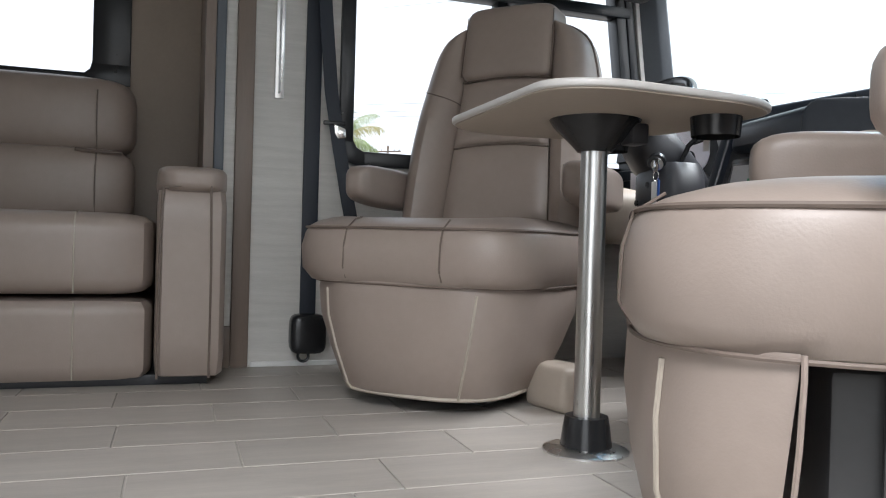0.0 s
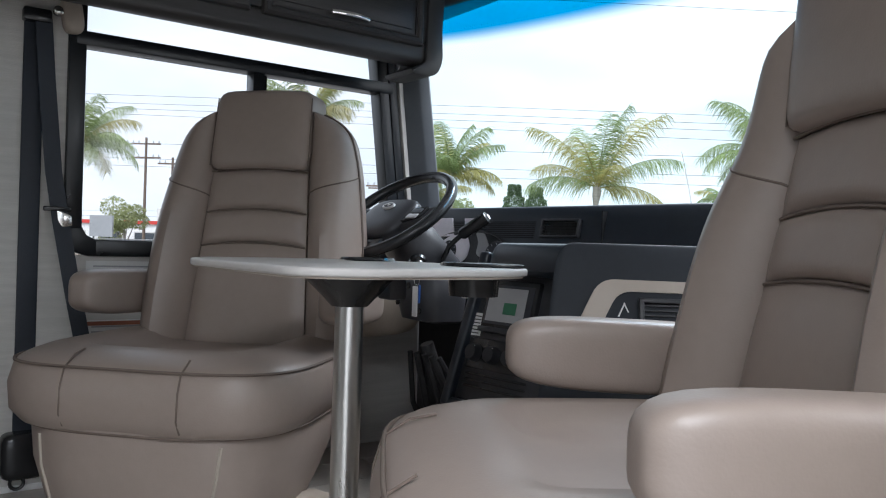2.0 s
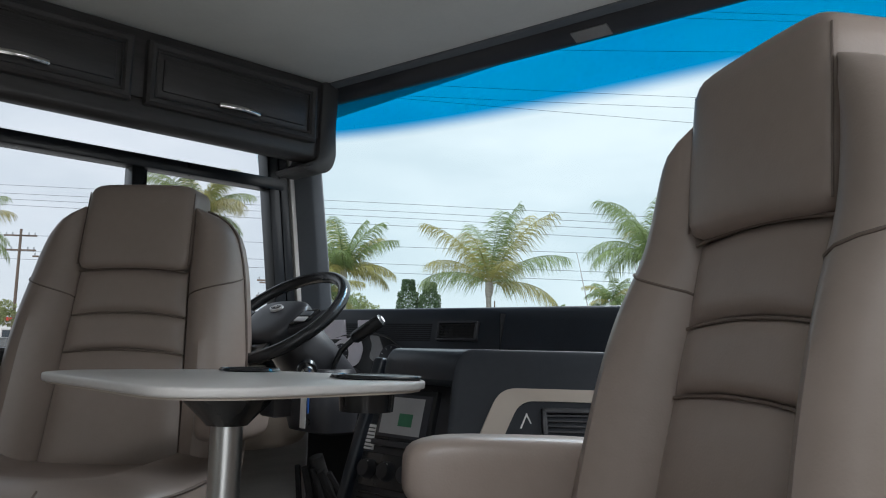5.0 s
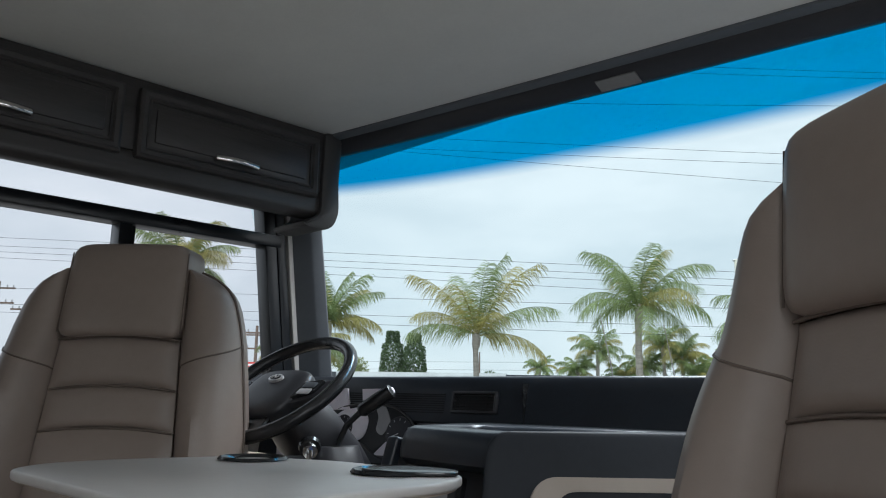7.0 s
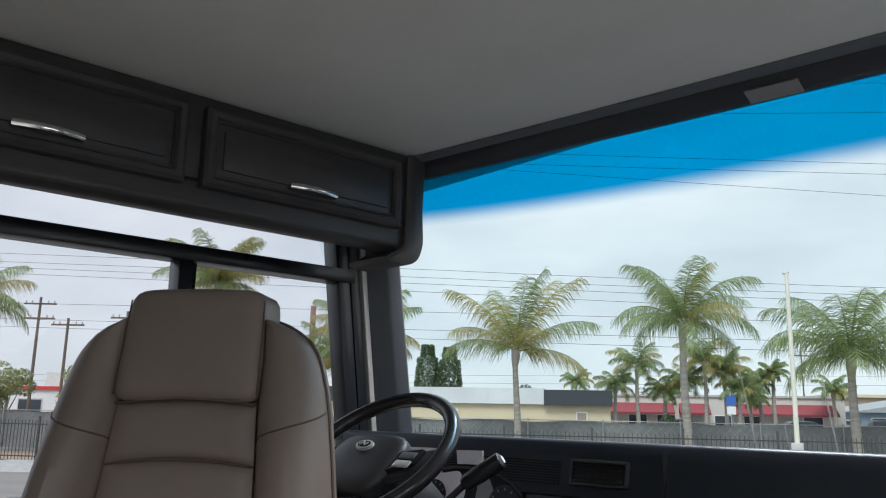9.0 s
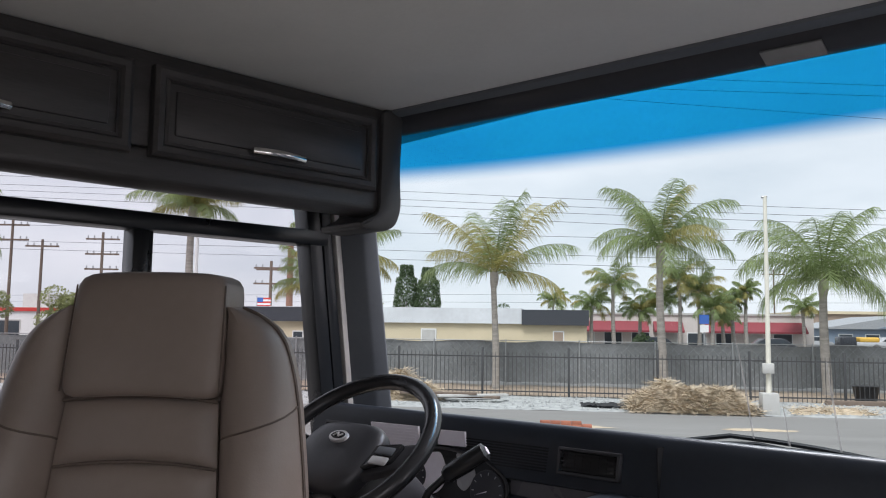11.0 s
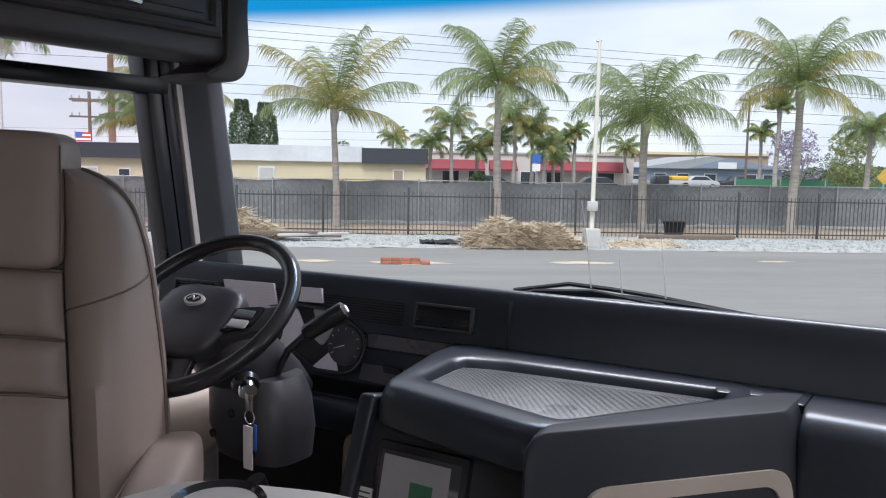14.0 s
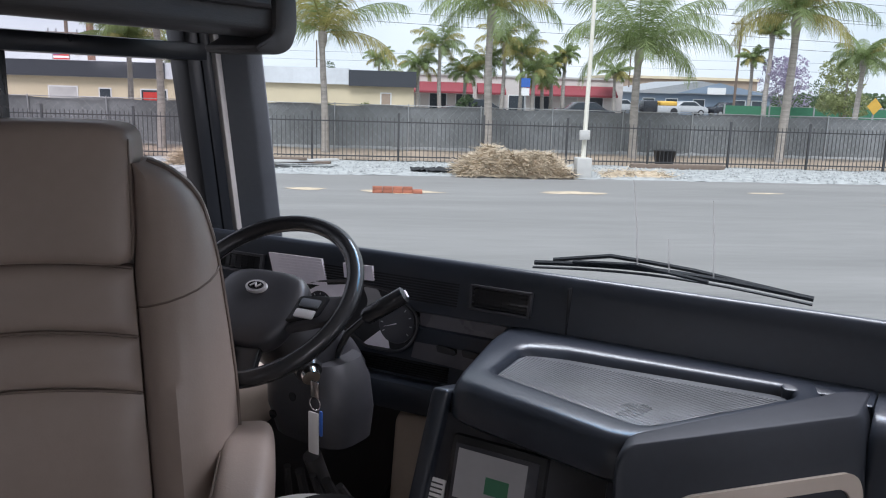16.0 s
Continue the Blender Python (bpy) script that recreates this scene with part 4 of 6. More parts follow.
# ---- the captain's chairs ----


def arc_pts(w, d, cy, z, a0, a1, n, k=3.4, out=0.0):
    pts = []
    for a in span(a0, a1, n):
        c, s = math.cos(a), math.sin(a)
        q = (abs(c) ** k + abs(s) ** k) ** (1 / k)
        pts.append(((w + out) * c / q, cy + (d + out) * s / q, z + 0.0))
    return pts


def captains_chair(name, label, m, foot, lean, shift=0.0, drop=0.0, open_side=True, head_lean=0.18, rise=0.0, slim=1.0, arm_y=-0.095):
    def back_y(z):
        return foot - (min(z, 0.95) - 0.45) * lean - max(0.0, z - 0.95) * head_lean

    ch = thing(name, label, "chair", m, group="captain's chairs in the cab")
    # skirt, cushion and piping
    part("pedestal", box(-0.17, 0.17, -0.20, 0.16, 0.0, 0.30, 0.01), iron, ch, "black steel seat pedestal")
    part("slide_rail", box(-0.20, 0.20, -0.24, 0.20, 0.02, 0.05, 0.006), iron, ch)

    def wrinkle(bm, amp):
        for v in bm.verts:
            p = v.co
            w = amp * noise.noise((p.x * 7, p.y * 7, p.z * 9)) + amp * 0.7 * math.sin(p.x * 19) * max(0, p.y)
            v.co = p + Vector((p.x, p.y, 0)).normalized() * w
        return bm
    sk = [(0.040, 0.245, 0.275, 0.065), (0.055, 0.258, 0.288, 0.065), (0.15, 0.300, 0.325, 0.055), (0.24, 0.330, 0.345, 0.045), (0.31, 0.342, 0.352, 0.035), (0.335, 0.340, 0.352, 0.033)]
    sb_ = wrinkle(loft(sk, 72, 3.0, cap=False), 0.009)
    gone = [f for f in sb_.faces if open_side and abs(f.calc_center_median().x) > 0.2 and -0.22 < f.calc_center_median().y < 0.22]
    bmesh.ops.delete(sb_, geom=gone, context="FACES")
    part("skirt", sb_, leather, ch)
    for sx in (-1, 1) if open_side else ():
        for yy in (-0.225, 0.225):
            part("skirt_edge", tube([(sx * w * 0.985, yy, z) for z, w, d, cy in sk], 0.0035, 6), leather, ch)
        part("side_plate", box(sx * 0.20 - 0.004, sx * 0.20 + 0.004, -0.20, 0.11, 0.10, 0.30, 0.003), iron, ch)
        for k in range(4):
            part("lever_bar", tube([(sx * 0.21, -0.18 + 0.07 * k, 0.13 + 0.04 * (k % 2)), (sx * 0.225, -0.12 + 0.07 * k, 0.17 + 0.03 * (k % 2))], 0.008, 6), galv, ch)
        part("slide", box(sx * 0.215 - 0.012, sx * 0.215 + 0.012, -0.22, 0.16, 0.05, 0.085, 0.004), galv, ch)
    cu = [(0.318, 0.30, 0.31, 0.03), (0.330, 0.345, 0.352, 0.03), (0.36, 0.368, 0.372, 0.03), (0.42, 0.376, 0.376, 0.026), (0.458, 0.370, 0.370, 0.022), (0.472, 0.362, 0.362, 0.021), (0.484, 0.344, 0.344, 0.018), (0.496, 0.310, 0.310, 0.014), (0.502, 0.28, 0.28, 0.01), (0.504, 0.24, 0.24, 0.01), (0.504, 0.20, 0.20, 0.01), (0.504, 0.16, 0.16, 0.01), (0.504, 0.11, 0.11, 0.01), (0.504, 0.05, 0.05, 0.01)]
    cb = wrinkle(loft(cu, 72, 4.2), 0.005)
    for v in cb.verts:
        v.co.x *= slim
        v.co.z += rise * min(1.0, max(0.0, (v.co.z - 0.38) / 0.07))
        if v.co.z > 0.47 + rise:
            dip = 1 / (1 + math.exp((abs(v.co.x) - 0.19) * 110)) / (1 + math.exp((v.co.y - 0.20) * 80))
            v.co.z -= 0.036 * dip - 0.006 * math.exp(-((abs(v.co.x) - 0.27) / 0.06) ** 2)
    part("cushion", cb, leather, ch)
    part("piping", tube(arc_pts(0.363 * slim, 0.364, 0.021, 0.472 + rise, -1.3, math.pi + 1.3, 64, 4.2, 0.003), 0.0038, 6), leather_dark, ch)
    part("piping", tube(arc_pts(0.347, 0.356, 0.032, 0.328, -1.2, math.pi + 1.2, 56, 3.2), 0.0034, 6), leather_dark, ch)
    part("hem", tube(arc_pts(0.247, 0.277, 0.065, 0.042, -0.6, math.pi + 0.6, 40, 3.0), 0.006, 6), thread, ch, "pale piped hem")
    for sx in (-1, 1):
        pts = []
        for z, w, d, cy in sk[:-1]:
            a = math.pi / 2 - sx * 0.62
            c, s = math.cos(a), math.sin(a)
            q = (abs(c) ** 3 + abs(s) ** 3) ** (1 / 3)
            p = Vector((w * c / q, cy + d * s / q, z))
            p += Vector((p.x, p.y, 0)).normalized() * (0.002 + 0.009 * noise.noise((p.x * 7, p.y * 7, p.z * 9)) + 0.0063 * math.sin(p.x * 19) * p.y)
            pts.append(p)
        part("seam", tube(pts, 0.0038, 6), thread, ch)
    fr = [(0.14, 0.388, 0.34), (0.14, 0.404, 0.37), (0.14, 0.401, 0.43), (0.14, 0.388, 0.470), (0.14, 0.350, 0.495), (0.145, 0.31, 0.502)]
    fr = [(x, y, z + rise * min(1.0, max(0.0, (z - 0.38) / 0.07))) for x, y, z in fr]
    part("seam", tube(fr, 0.0022, 6), leather_dark, ch)
    part("seam", tube([(-p[0], p[1], p[2]) for p in fr[:5]], 0.0022, 6), leather_dark, ch)
    low = list(ch.children)
    for o in low:
        o.location.x += shift
    # backrest: shell behind, two wings, three pillows and the head pad between piped seams
    wid = [(0.40, 0.30), (0.45, 0.324), (0.60, 0.328), (0.75, 0.320), (0.85, 0.308), (0.95, 0.294), (1.0, 0.284), (1.05, 0.270), (1.08, 0.257), (1.105, 0.239), (1.125, 0.214), (1.14, 0.188), (1.15, 0.160)]

    def half(z):
        for (z0, w0), (z1, w1) in zip(wid, wid[1:]):
            if z <= z1:
                return w0 + (w1 - w0) * (z - z0) / (z1 - z0)
        return wid[-1][1]

    def inner(z):
        return 0.150 + max(0.0, 0.966 - z) * 0.065
    lv = [(z, w - 0.003, 0.066 * min(1.0, w / 0.24), back_y(z) - 0.098) for z, w in wid]
    part("backrest", loft(lv, 56, 2.9), leather, ch)
    cross = [(0.0, -0.055), (0.0, -0.014), (0.05, 0.002), (0.14, 0.017), (0.28, 0.028), (0.45, 0.034), (0.62, 0.032), (0.78, 0.022), (0.90, 0.005), (0.97, -0.018), (1.0, -0.045), (1.0, -0.075), (0.97, -0.11)]
    for sx in (-1, 1):
        def wing(i, z, sx=sx):
            fx, dy = cross[int(i)]
            x0, x1 = inner(z), half(z)
            k = min(1.0, (x1 - x0) / 0.085)
            fwd = 1.0 + 1.55 / (1 + math.exp((z - 0.92) * 20))
            dy = dy * (0.35 + 0.65 * k) * fwd if dy > 0 else dy
            return (sx * (x0 + (x1 - x0) * fx), back_y(z) + dy + 0.0015 * noise.noise((fx * 4, z * 9, sx * 3 + foot * 50)), z)
        part("bolster", sheet(wing, range(len(cross)), span(0.42, 1.149, 40)), leather, ch)
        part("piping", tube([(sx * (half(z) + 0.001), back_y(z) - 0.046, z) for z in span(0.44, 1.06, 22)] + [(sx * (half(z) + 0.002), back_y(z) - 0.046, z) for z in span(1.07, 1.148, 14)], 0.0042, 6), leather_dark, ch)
        sm = []
        for i, z in zip(range(1, 11), span(0.892, 0.958, 10)):
            p = wing(i, z)
            sm.append((p[0] + sx * 0.0005, p[1] + 0.0008, z))
        part("shoulder_seam", tube(sm, 0.0022, 6), leather_dark, ch)

    def pillow(nm, z0, z1, a0, a1, bulge):
        ss, tt = [-1.0] + span(-1, 1, 25) + [1.0], [0.0] + span(0, 1, 15) + [1.0]

        def at(i, j):
            u, v = ss[i], tt[j]
            lo, hi = z0 + a0 * (1 - u * u), z1 + a1 * (1 - u * u)
            z = lo + (hi - lo) * v
            y = back_y(z) - 0.004 + bulge * (1 - abs(u) ** 7) * (1 - abs(2 * v - 1) ** 6)
            if i in (0, len(ss) - 1) or j in (0, len(tt) - 1):
                y -= 0.04
            return (u * (inner(z) - 0.001), y + 0.0018 * noise.noise((u * 2.2, z * 11, foot * 40)), z)
        return part(nm, sheet(at, range(len(ss)), range(len(tt))), leather, ch)
    pillow("lumbar_panel", 0.440, 0.7435, 0.0, 0.012, 0.016)
    pillow("back_panel", 0.7465, 0.8425, 0.012, 0.013, 0.018)
    pillow("back_panel", 0.8455, 0.9645, 0.013, 0.012, 0.018)
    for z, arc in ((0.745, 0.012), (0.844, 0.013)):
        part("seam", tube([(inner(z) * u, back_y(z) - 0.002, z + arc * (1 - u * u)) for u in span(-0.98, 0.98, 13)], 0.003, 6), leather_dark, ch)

    def head(p):
        t = (p[2] / 0.124 + 1) / 2
        z = 1.090 + p[2] + (0.010 * (1 - (p[0] / 0.157) ** 2) if p[2] < 0 else 0.004 * (1 - (p[0] / 0.157) ** 2))
        return (p[0] * (1.0 - 0.035 * t), back_y(z) - 0.048 + p[1] + 0.008 * math.sin(math.pi * min(1, max(0, t))) * (p[1] > 0) * (1 - (p[0] / 0.157) ** 2), z)
    part("headrest", sup(0.157, 0.076, 0.124, 9, 12, head), leather, ch)
    part("seam", tube([(0.150 * u, back_y(0.966) + 0.004, 0.967 + 0.011 * (1 - u * u)) for u in span(-1, 1, 13)], 0.003, 6), leather_dark, ch)
    for sx in (-1, 1):
        part("seam", tube([(sx * (0.1535 - 0.0055 * (z - 0.98) / 0.22), back_y(z) + 0.0165, z) for z in span(0.985, 1.19, 9)], 0.0018, 6), leather_dark, ch)
    # arms
    for sx in (-1, 1):
        def arm(p, sx=sx):
            t = (p[1] / 0.20 + 1) / 2
            z = p[2] * (1.0 + 0.08 * (1 - t) - 0.22 * max(0, t - 0.6) if p[2] < 0 else 1.0) + 0.010 * t
            return (p[0] + 0.345 * sx, p[1] + arm_y, z + 0.604)
        part("armrest", sup(0.048, 0.20, 0.062, 4.2, 10, arm), leather, ch)
        part("arm_piping", tube([(0.345 * sx + 0.046, y, 0.648 + 0.012 * ((y - arm_y) / 0.2 + 1) / 2) for y in span(arm_y - 0.165, arm_y + 0.145, 10)], 0.0022, 6), leather_dark, ch)
        part("arm_bracket", box(0.30 * sx - 0.02, 0.30 * sx + 0.02, -0.26, -0.20, 0.55, 0.62, 0.01), black_plastic, ch)
    for o in ch.children:
        if o not in low:
            o.location.z -= drop
    return ch


def facing(x, y, degrees_):
    return pose(x, y, 0, 0, 0, degrees_ - 90)


captains_chair("captains_chair", "taupe leather driver's chair swivelled round to face the room", facing(-0.899, 2.599, -46), -0.155, 0.17, 0.03, 0.0, False)
captains_chair("captains_chair", "taupe leather passenger chair swivelled round beside the entry", facing(0.499, 2.719, -121.5), -0.125, 0.19, 0.025, 0.024, True, 0.06, 0.012, 0.93, -0.02)

rail_ = thing("seat_rail", "black and beige seat slide rail on the floor", "rail", pose(-0.62, 2.78, 0, 0, 0, 15))
part("cover", box(-0.10, 0.06, -0.06, 0.06, 0.0, 0.12, 0.02, 3), beige_vinyl, rail_)
part("track", box(-0.08, 0.09, -0.02, 0.02, 0.0, 0.025, 0.004), galv, rail_)

# ---- the pedestal table ----
tab = thing("pedestal_table", "pale laminate table on a steel pedestal leg", "table")
TP = rounded([(-0.455, 2.368), (0.040, 2.372), (0.095, 2.47), (0.070, 2.80), (0.0, 2.90), (-0.30, 2.885), (-0.50, 2.80), (-0.545, 2.60), (-0.535, 2.455)], 0.05, 5)
part("tabletop", prism(TP, "z", 0.711, 0.726, 0.005, 3), table_mat, tab)
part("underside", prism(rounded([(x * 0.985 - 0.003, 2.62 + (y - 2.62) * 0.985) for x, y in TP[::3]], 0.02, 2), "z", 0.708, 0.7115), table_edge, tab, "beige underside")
PX, PY = -0.228, 2.624
part("pole", disc(PX, PY, 0.02, 0.66, 0.0285, n=32), silver, tab, "brushed steel pedestal pole")
part("top_socket", loft([(0.640, 0.036, 0.036, PY, PX), (0.655, 0.05, 0.05, PY, PX), (0.692, 0.088, 0.088, PY, PX), (0.7078, 0.098, 0.098, PY, PX)], 32, 2), black_gloss, tab, "black plastic socket")
part("collar", loft([(0.008, 0.056, 0.056, PY, PX), (0.055, 0.050, 0.050, PY, PX), (0.075, 0.046, 0.046, PY, PX)], 32, 2), black_gloss, tab, "black plastic collar")
part("floor_flange", loft([(-0.003, 0.092, 0.092, PY, PX), (0.004, 0.092, 0.092, PY, PX), (0.010, 0.075, 0.075, PY, PX), (0.012, 0.058, 0.058, PY, PX)], 36, 2), silver, tab, "steel floor flange")
part("screw", disc(PX + 0.0245, PY - 0.012, 0.0, 0.003, 0.004, n=8), chrome, tab).matrix_basis = Matrix.Translation((0, 0, 0.64))
part("latch", box(PX + 0.02, PX + 0.07, PY + 0.05, PY + 0.09, 0.655, 0.70, 0.006), black_plastic, tab)
for cx, cy, r in ((-0.405, 2.765, 0.052), (-0.075, 2.815, 0.056)):
    cup = part("cup_holder", loft([(0.668, r * 0.86, r * 0.86, cy, cx), (0.72, r * 0.94, r * 0.94, cy, cx), (0.728, r * 1.0, r, cy, cx), (0.733, r * 1.15, r * 1.15, cy, cx), (0.728, r * 1.22, r * 1.22, cy, cx)], 32, 2, cap=False), black_gloss, tab, "black plastic cup holder")
part("cup_holder_lip", prism(rounded([(-0.115, 2.77), (-0.02, 2.79), (0.035, 2.85), (-0.01, 2.888), (-0.11, 2.87)], 0.025, 4), "z", 0.7275, 0.733, 0.002), black_gloss, tab)
part("hang_tag", box(-0.192, -0.172, 2.875, 2.877, 0.655, 0.705), white_paint, tab, "white hanging tag")

# ---- sofa ----
sofa = thing("sofa", "taupe leather sofa in the slide-out", "sofa", pose(0.045, 0, 0))


def block(name, x0, x1, y0, y1, z0, z1, k, label="", bulge=0.0, cuts=9):
    cx, cy, cz = (x0 + x1) / 2, (y0 + y1) / 2, (z0 + z1) / 2
    hx, hy, hz = (x1 - x0) / 2, (y1 - y0) / 2, (z1 - z0) / 2

    def shape(p):
        b = bulge * (1 - (p[1] / hy) ** 2) * (1 - (p[2] / hz) ** 2)
        return (cx + p[0] + (b if p[0] > 0 else 0), cy + p[1], cz + p[2])
    return part(name, sup(hx, hy, hz, k, cuts, shape), leather, sofa, label)


for y0, y1 in ((1.005, 1.722), (0.285, 1.0)):
    block("seat_cushion", -1.80, -1.150, y0, y1, 0.262, 0.500, 9, bulge=0.012)
    block("front_panel", -1.70, -1.165, y0, y1, 0.018, 0.254, 12, bulge=0.006)
    block("back_cushion", -1.95, -1.70, y0, y1 - 0.085, 0.46, 0.735, 6, bulge=0.02)
    block("back_cushion", -2.0, -1.725, y0, y1 - 0.085, 0.71, 0.985, 5, bulge=0.025)
    for y in (y0 + (y1 - y0) * 0.715,):
        part("seam", tube([(-1.1475, y, 0.272), (-1.1365, y, 0.38), (-1.149, y, 0.470), (-1.17, y, 0.494), (-1.30, y, 0.503), (-1.6, y, 0.503)], 0.0025, 6), thread, sofa)
        part("seam", tube([(-1.161, y, 0.03), (-1.157, y, 0.13), (-1.162, y, 0.245)], 0.0025, 6), thread, sofa)
        part("seam", tube([(-1.70, y, 0.50), (-1.679, y, 0.60), (-1.70, y, 0.70), (-1.725, y, 0.735), (-1.70, y, 0.82), (-1.71, y, 0.93)], 0.0025, 6), leather_dark, sofa)
    part("pull", tube([(-1.70, y1 - 0.27, 0.722), (-1.695, y1 - 0.18, 0.716), (-1.70, y1 - 0.12, 0.716)], 0.006, 6), leather_dark, sofa)
for y0, y1 in ((1.727, 1.925), (0.09, 0.28)):
    block("arm", -1.95, -1.140, y0, y1, 0.02, 0.585, 14)
    block("arm_pad", -1.97, -1.128, y0 - 0.006, y1 + 0.004, 0.555, 0.645, 5)
    a, b = y0 + 0.012, y1 - 0.045
    part("piping", tube([(-1.1385, a, 0.03), (-1.1365, a, 0.35), (-1.1355, a + 0.005, 0.572), (-1.134, (a + b) / 2, 0.582), (-1.1355, b - 0.005, 0.588), (-1.1365, b, 0.35), (-1.1385, b, 0.03)], 0.0038, 6), leather_dark, sofa)
part("base", box(-1.95, -1.22, 0.12, 1.88, -0.003, 0.03, 0.004), black_plastic, sofa)

# ---- on the wall: rail, belt, notices ----
rl = thing("wall_rail", "slim aluminium track fixed upright on the wall", "rail")
part("track", box(-1.460, -1.449, 2.088, 2.118, 0.915, CEIL, 0.002), silver, rl)
part("slot", box(-1.4495, -1.446, 2.0995, 2.1065, 0.93, CEIL), galv, rl)
part("screw", disc(0, 0, 0, 0.003, 0.004, n=8), chrome, rl).matrix_basis = pose(-1.446, 2.103, 0.935, 0, 90, 0)

belt = thing("seat_belt", "dark navy seat belt hanging on the wall", "seat belt")
part("cover_strip", box(-1.462, -1.448, 2.192, 2.246, 0.12, 1.415, 0.003), belt_mat, belt)


def ribbon(points, w, t=0.0025):
    bm = bmesh.new()
    rows = []
    for (x, y, z) in points:
        rows.append([bm.verts.new((x + dx, y + dy, z)) for dx, dy in ((-t, -w / 2), (t, -w / 2), (t, w / 2), (-t, w / 2))])
    for a, b in zip(rows, rows[1:]):
        for i in range(4):
            bm.faces.new((a[i], a[(i + 1) % 4], b[(i + 1) % 4], b[i]))
    bm.faces.new(rows[0]); bm.faces.new(rows[-1])
    return bm


part("webbing", ribbon([(-1.432, 2.240, 1.40), (-1.425, 2.252, 1.22), (-1.415, 2.275, 0.95), (-1.41, 2.298, 0.80), (-1.39, 2.335, 0.58), (-1.37, 2.36, 0.44)], 0.046), belt_mat, belt)
part("retractor", sup(0.040, 0.062, 0.068, 5, 6), black_gloss, belt, "black belt retractor housing").matrix_basis = pose(-1.428, 2.217, 0.115)
part("loop", tube([(-1.40, 2.20 + 0.018 * math.cos(a), 0.042 + 0.018 * math.sin(a)) for a in span(0, 6.0, 16)], 0.005, 6, closed=True), black_gloss, belt)
part("guide", box(-1.462, -1.42, 2.185, 2.262, 1.385, 1.425, 0.008), black_gloss, belt)
part("buckle_stop", box(-1.418, -1.405, 2.25, 2.325, 0.832, 0.846, 0.003), black_gloss, belt)
part("tongue", prism(rounded([(2.285, 0.835), (2.325, 0.82), (2.328, 0.79), (2.30, 0.785), (2.288, 0.805)], 0.006, 3), "x", -1.404, -1.400, 0.001), chrome, belt, "steel belt tongue")
knob = thing("curtain_tieback", "beige padded tieback with a clear knob", "tieback")
part("pad", sup(0.028, 0.030, 0.055, 3.5, 6), beige_vinyl, knob).matrix_basis = pose(-1.425, 2.315, 1.42, 8, 0, 0)
part("knob", sup(0.016, 0.016, 0.016, 2.2, 5), chrome, knob).matrix_basis = pose(-1.405, 2.275, 1.420)

note = thing("printed_notice", "white printed notices with an orange stripe under the window", "notice")
for z0, z1 in ((0.60, 0.685), (0.40, 0.50)):
    part("sheet", box(-1.459, -1.456, 2.38, 2.74, z0, z1), white_paint, note)
    for k in range(5):
        part("text_bar", box(-1.4565, -1.4552, 2.40, 2.70 - 0.03 * (k % 3), z0 + 0.014 + k * (z1 - z0 - 0.02) / 5, z0 + 0.019 + k * (z1 - z0 - 0.02) / 5), galv, note)
part("stripe", box(-1.4565, -1.4548, 2.385, 2.735, 0.484, 0.497), brick_mat, note, "orange warning stripe")

# wiper outside
wip = thing("windscreen_wiper", "black windscreen wiper parked on the glass outside", "wiper")
wa, wb_ = Vector((-0.772, 4.085, 0.796)), Vector((-0.025, 4.130, 0.806))
part("blade", tube([wa.lerp(wb_, t) + Vector((0, 0, 0.022 * math.sin(math.pi * t))) for t in span(0, 1, 12)], 0.008, 6), black_gloss, wip)
part("rubber", tube([wa.lerp(wb_, t) + Vector((0, -0.012, 0.022 * math.sin(math.pi * t) - 0.012)) for t in span(0, 1, 12)], 0.004, 6), cable_mat, wip)
part("arm", tube([wa + Vector((0.05, 0.02, 0.012)), wa + Vector((0.22, 0.03, 0.046)), wa + Vector((0.34, 0.03, 0.044)), wa.lerp(wb_, 0.6) + Vector((0, 0.02, 0.03)), wb_ + Vector((-0.05, 0.02, 0.0))], 0.007, 6), black_gloss, wip)
part("link", tube([wa + Vector((0.12, 0.0, 0.02)), wa + Vector((0.3, 0.01, 0.036)), wa + Vector((0.5, 0.0, 0.022))], 0.006, 6), black_gloss, wip)

# ---- outside: the lot, the fence, palms and buildings ----
# u runs along the fence, v away from the motorhome behind it, z from the ground
FM = Matrix(((0.787, -0.617, 0, -9.4), (0.617, 0.787, 0, 23.2), (0, 0, 1, -0.9), (0, 0, 0, 1)))


def out_thing(name, label, category, u, v, z=0.0, rz=0, group="", kind=""):
    return thing(name, label, category, FM @ pose(u, v, z, 0, 0, rz), group, kind)


gb = bmesh.new()
bmesh.ops.create_grid(gb, x_segments=24, y_segments=24, size=1500)
ground = tagged(part("ground", gb, asphalt, None, smooth=False), "smooth grey asphalt lot", "ground", kind="structure")
ground.matrix_basis = FM @ pose(0, 0, 0)

strip = part("gravel_strip", sheet(lambda u, v: (u, v + 0.12 * noise.noise((u * 0.7, v, 0)), 0.02 + 0.05 * noise.noise((u * 1.3, v * 1.3, 3)) + (0.03 if v > -3 else -0.03)), span(-60, 40, 200), span(-3.25, 0.2, 10)), gravel_mat)
strip.matrix_basis = FM
tagged(strip, "pale crushed gravel strip along the fence", "gravel", kind="stuff")
soil = part("soil_strip", sheet(lambda u, v: (u, v, 0.06 + 0.06 * noise.noise((u * 0.6, v * 0.9, 7))), span(-60, 60, 160), span(0.0, 4.2, 8)), soil_mat)
soil.matrix_basis = FM
tagged(soil, "dry brown soil strip between two fences", "soil", kind="structure")
rk = bmesh.new()
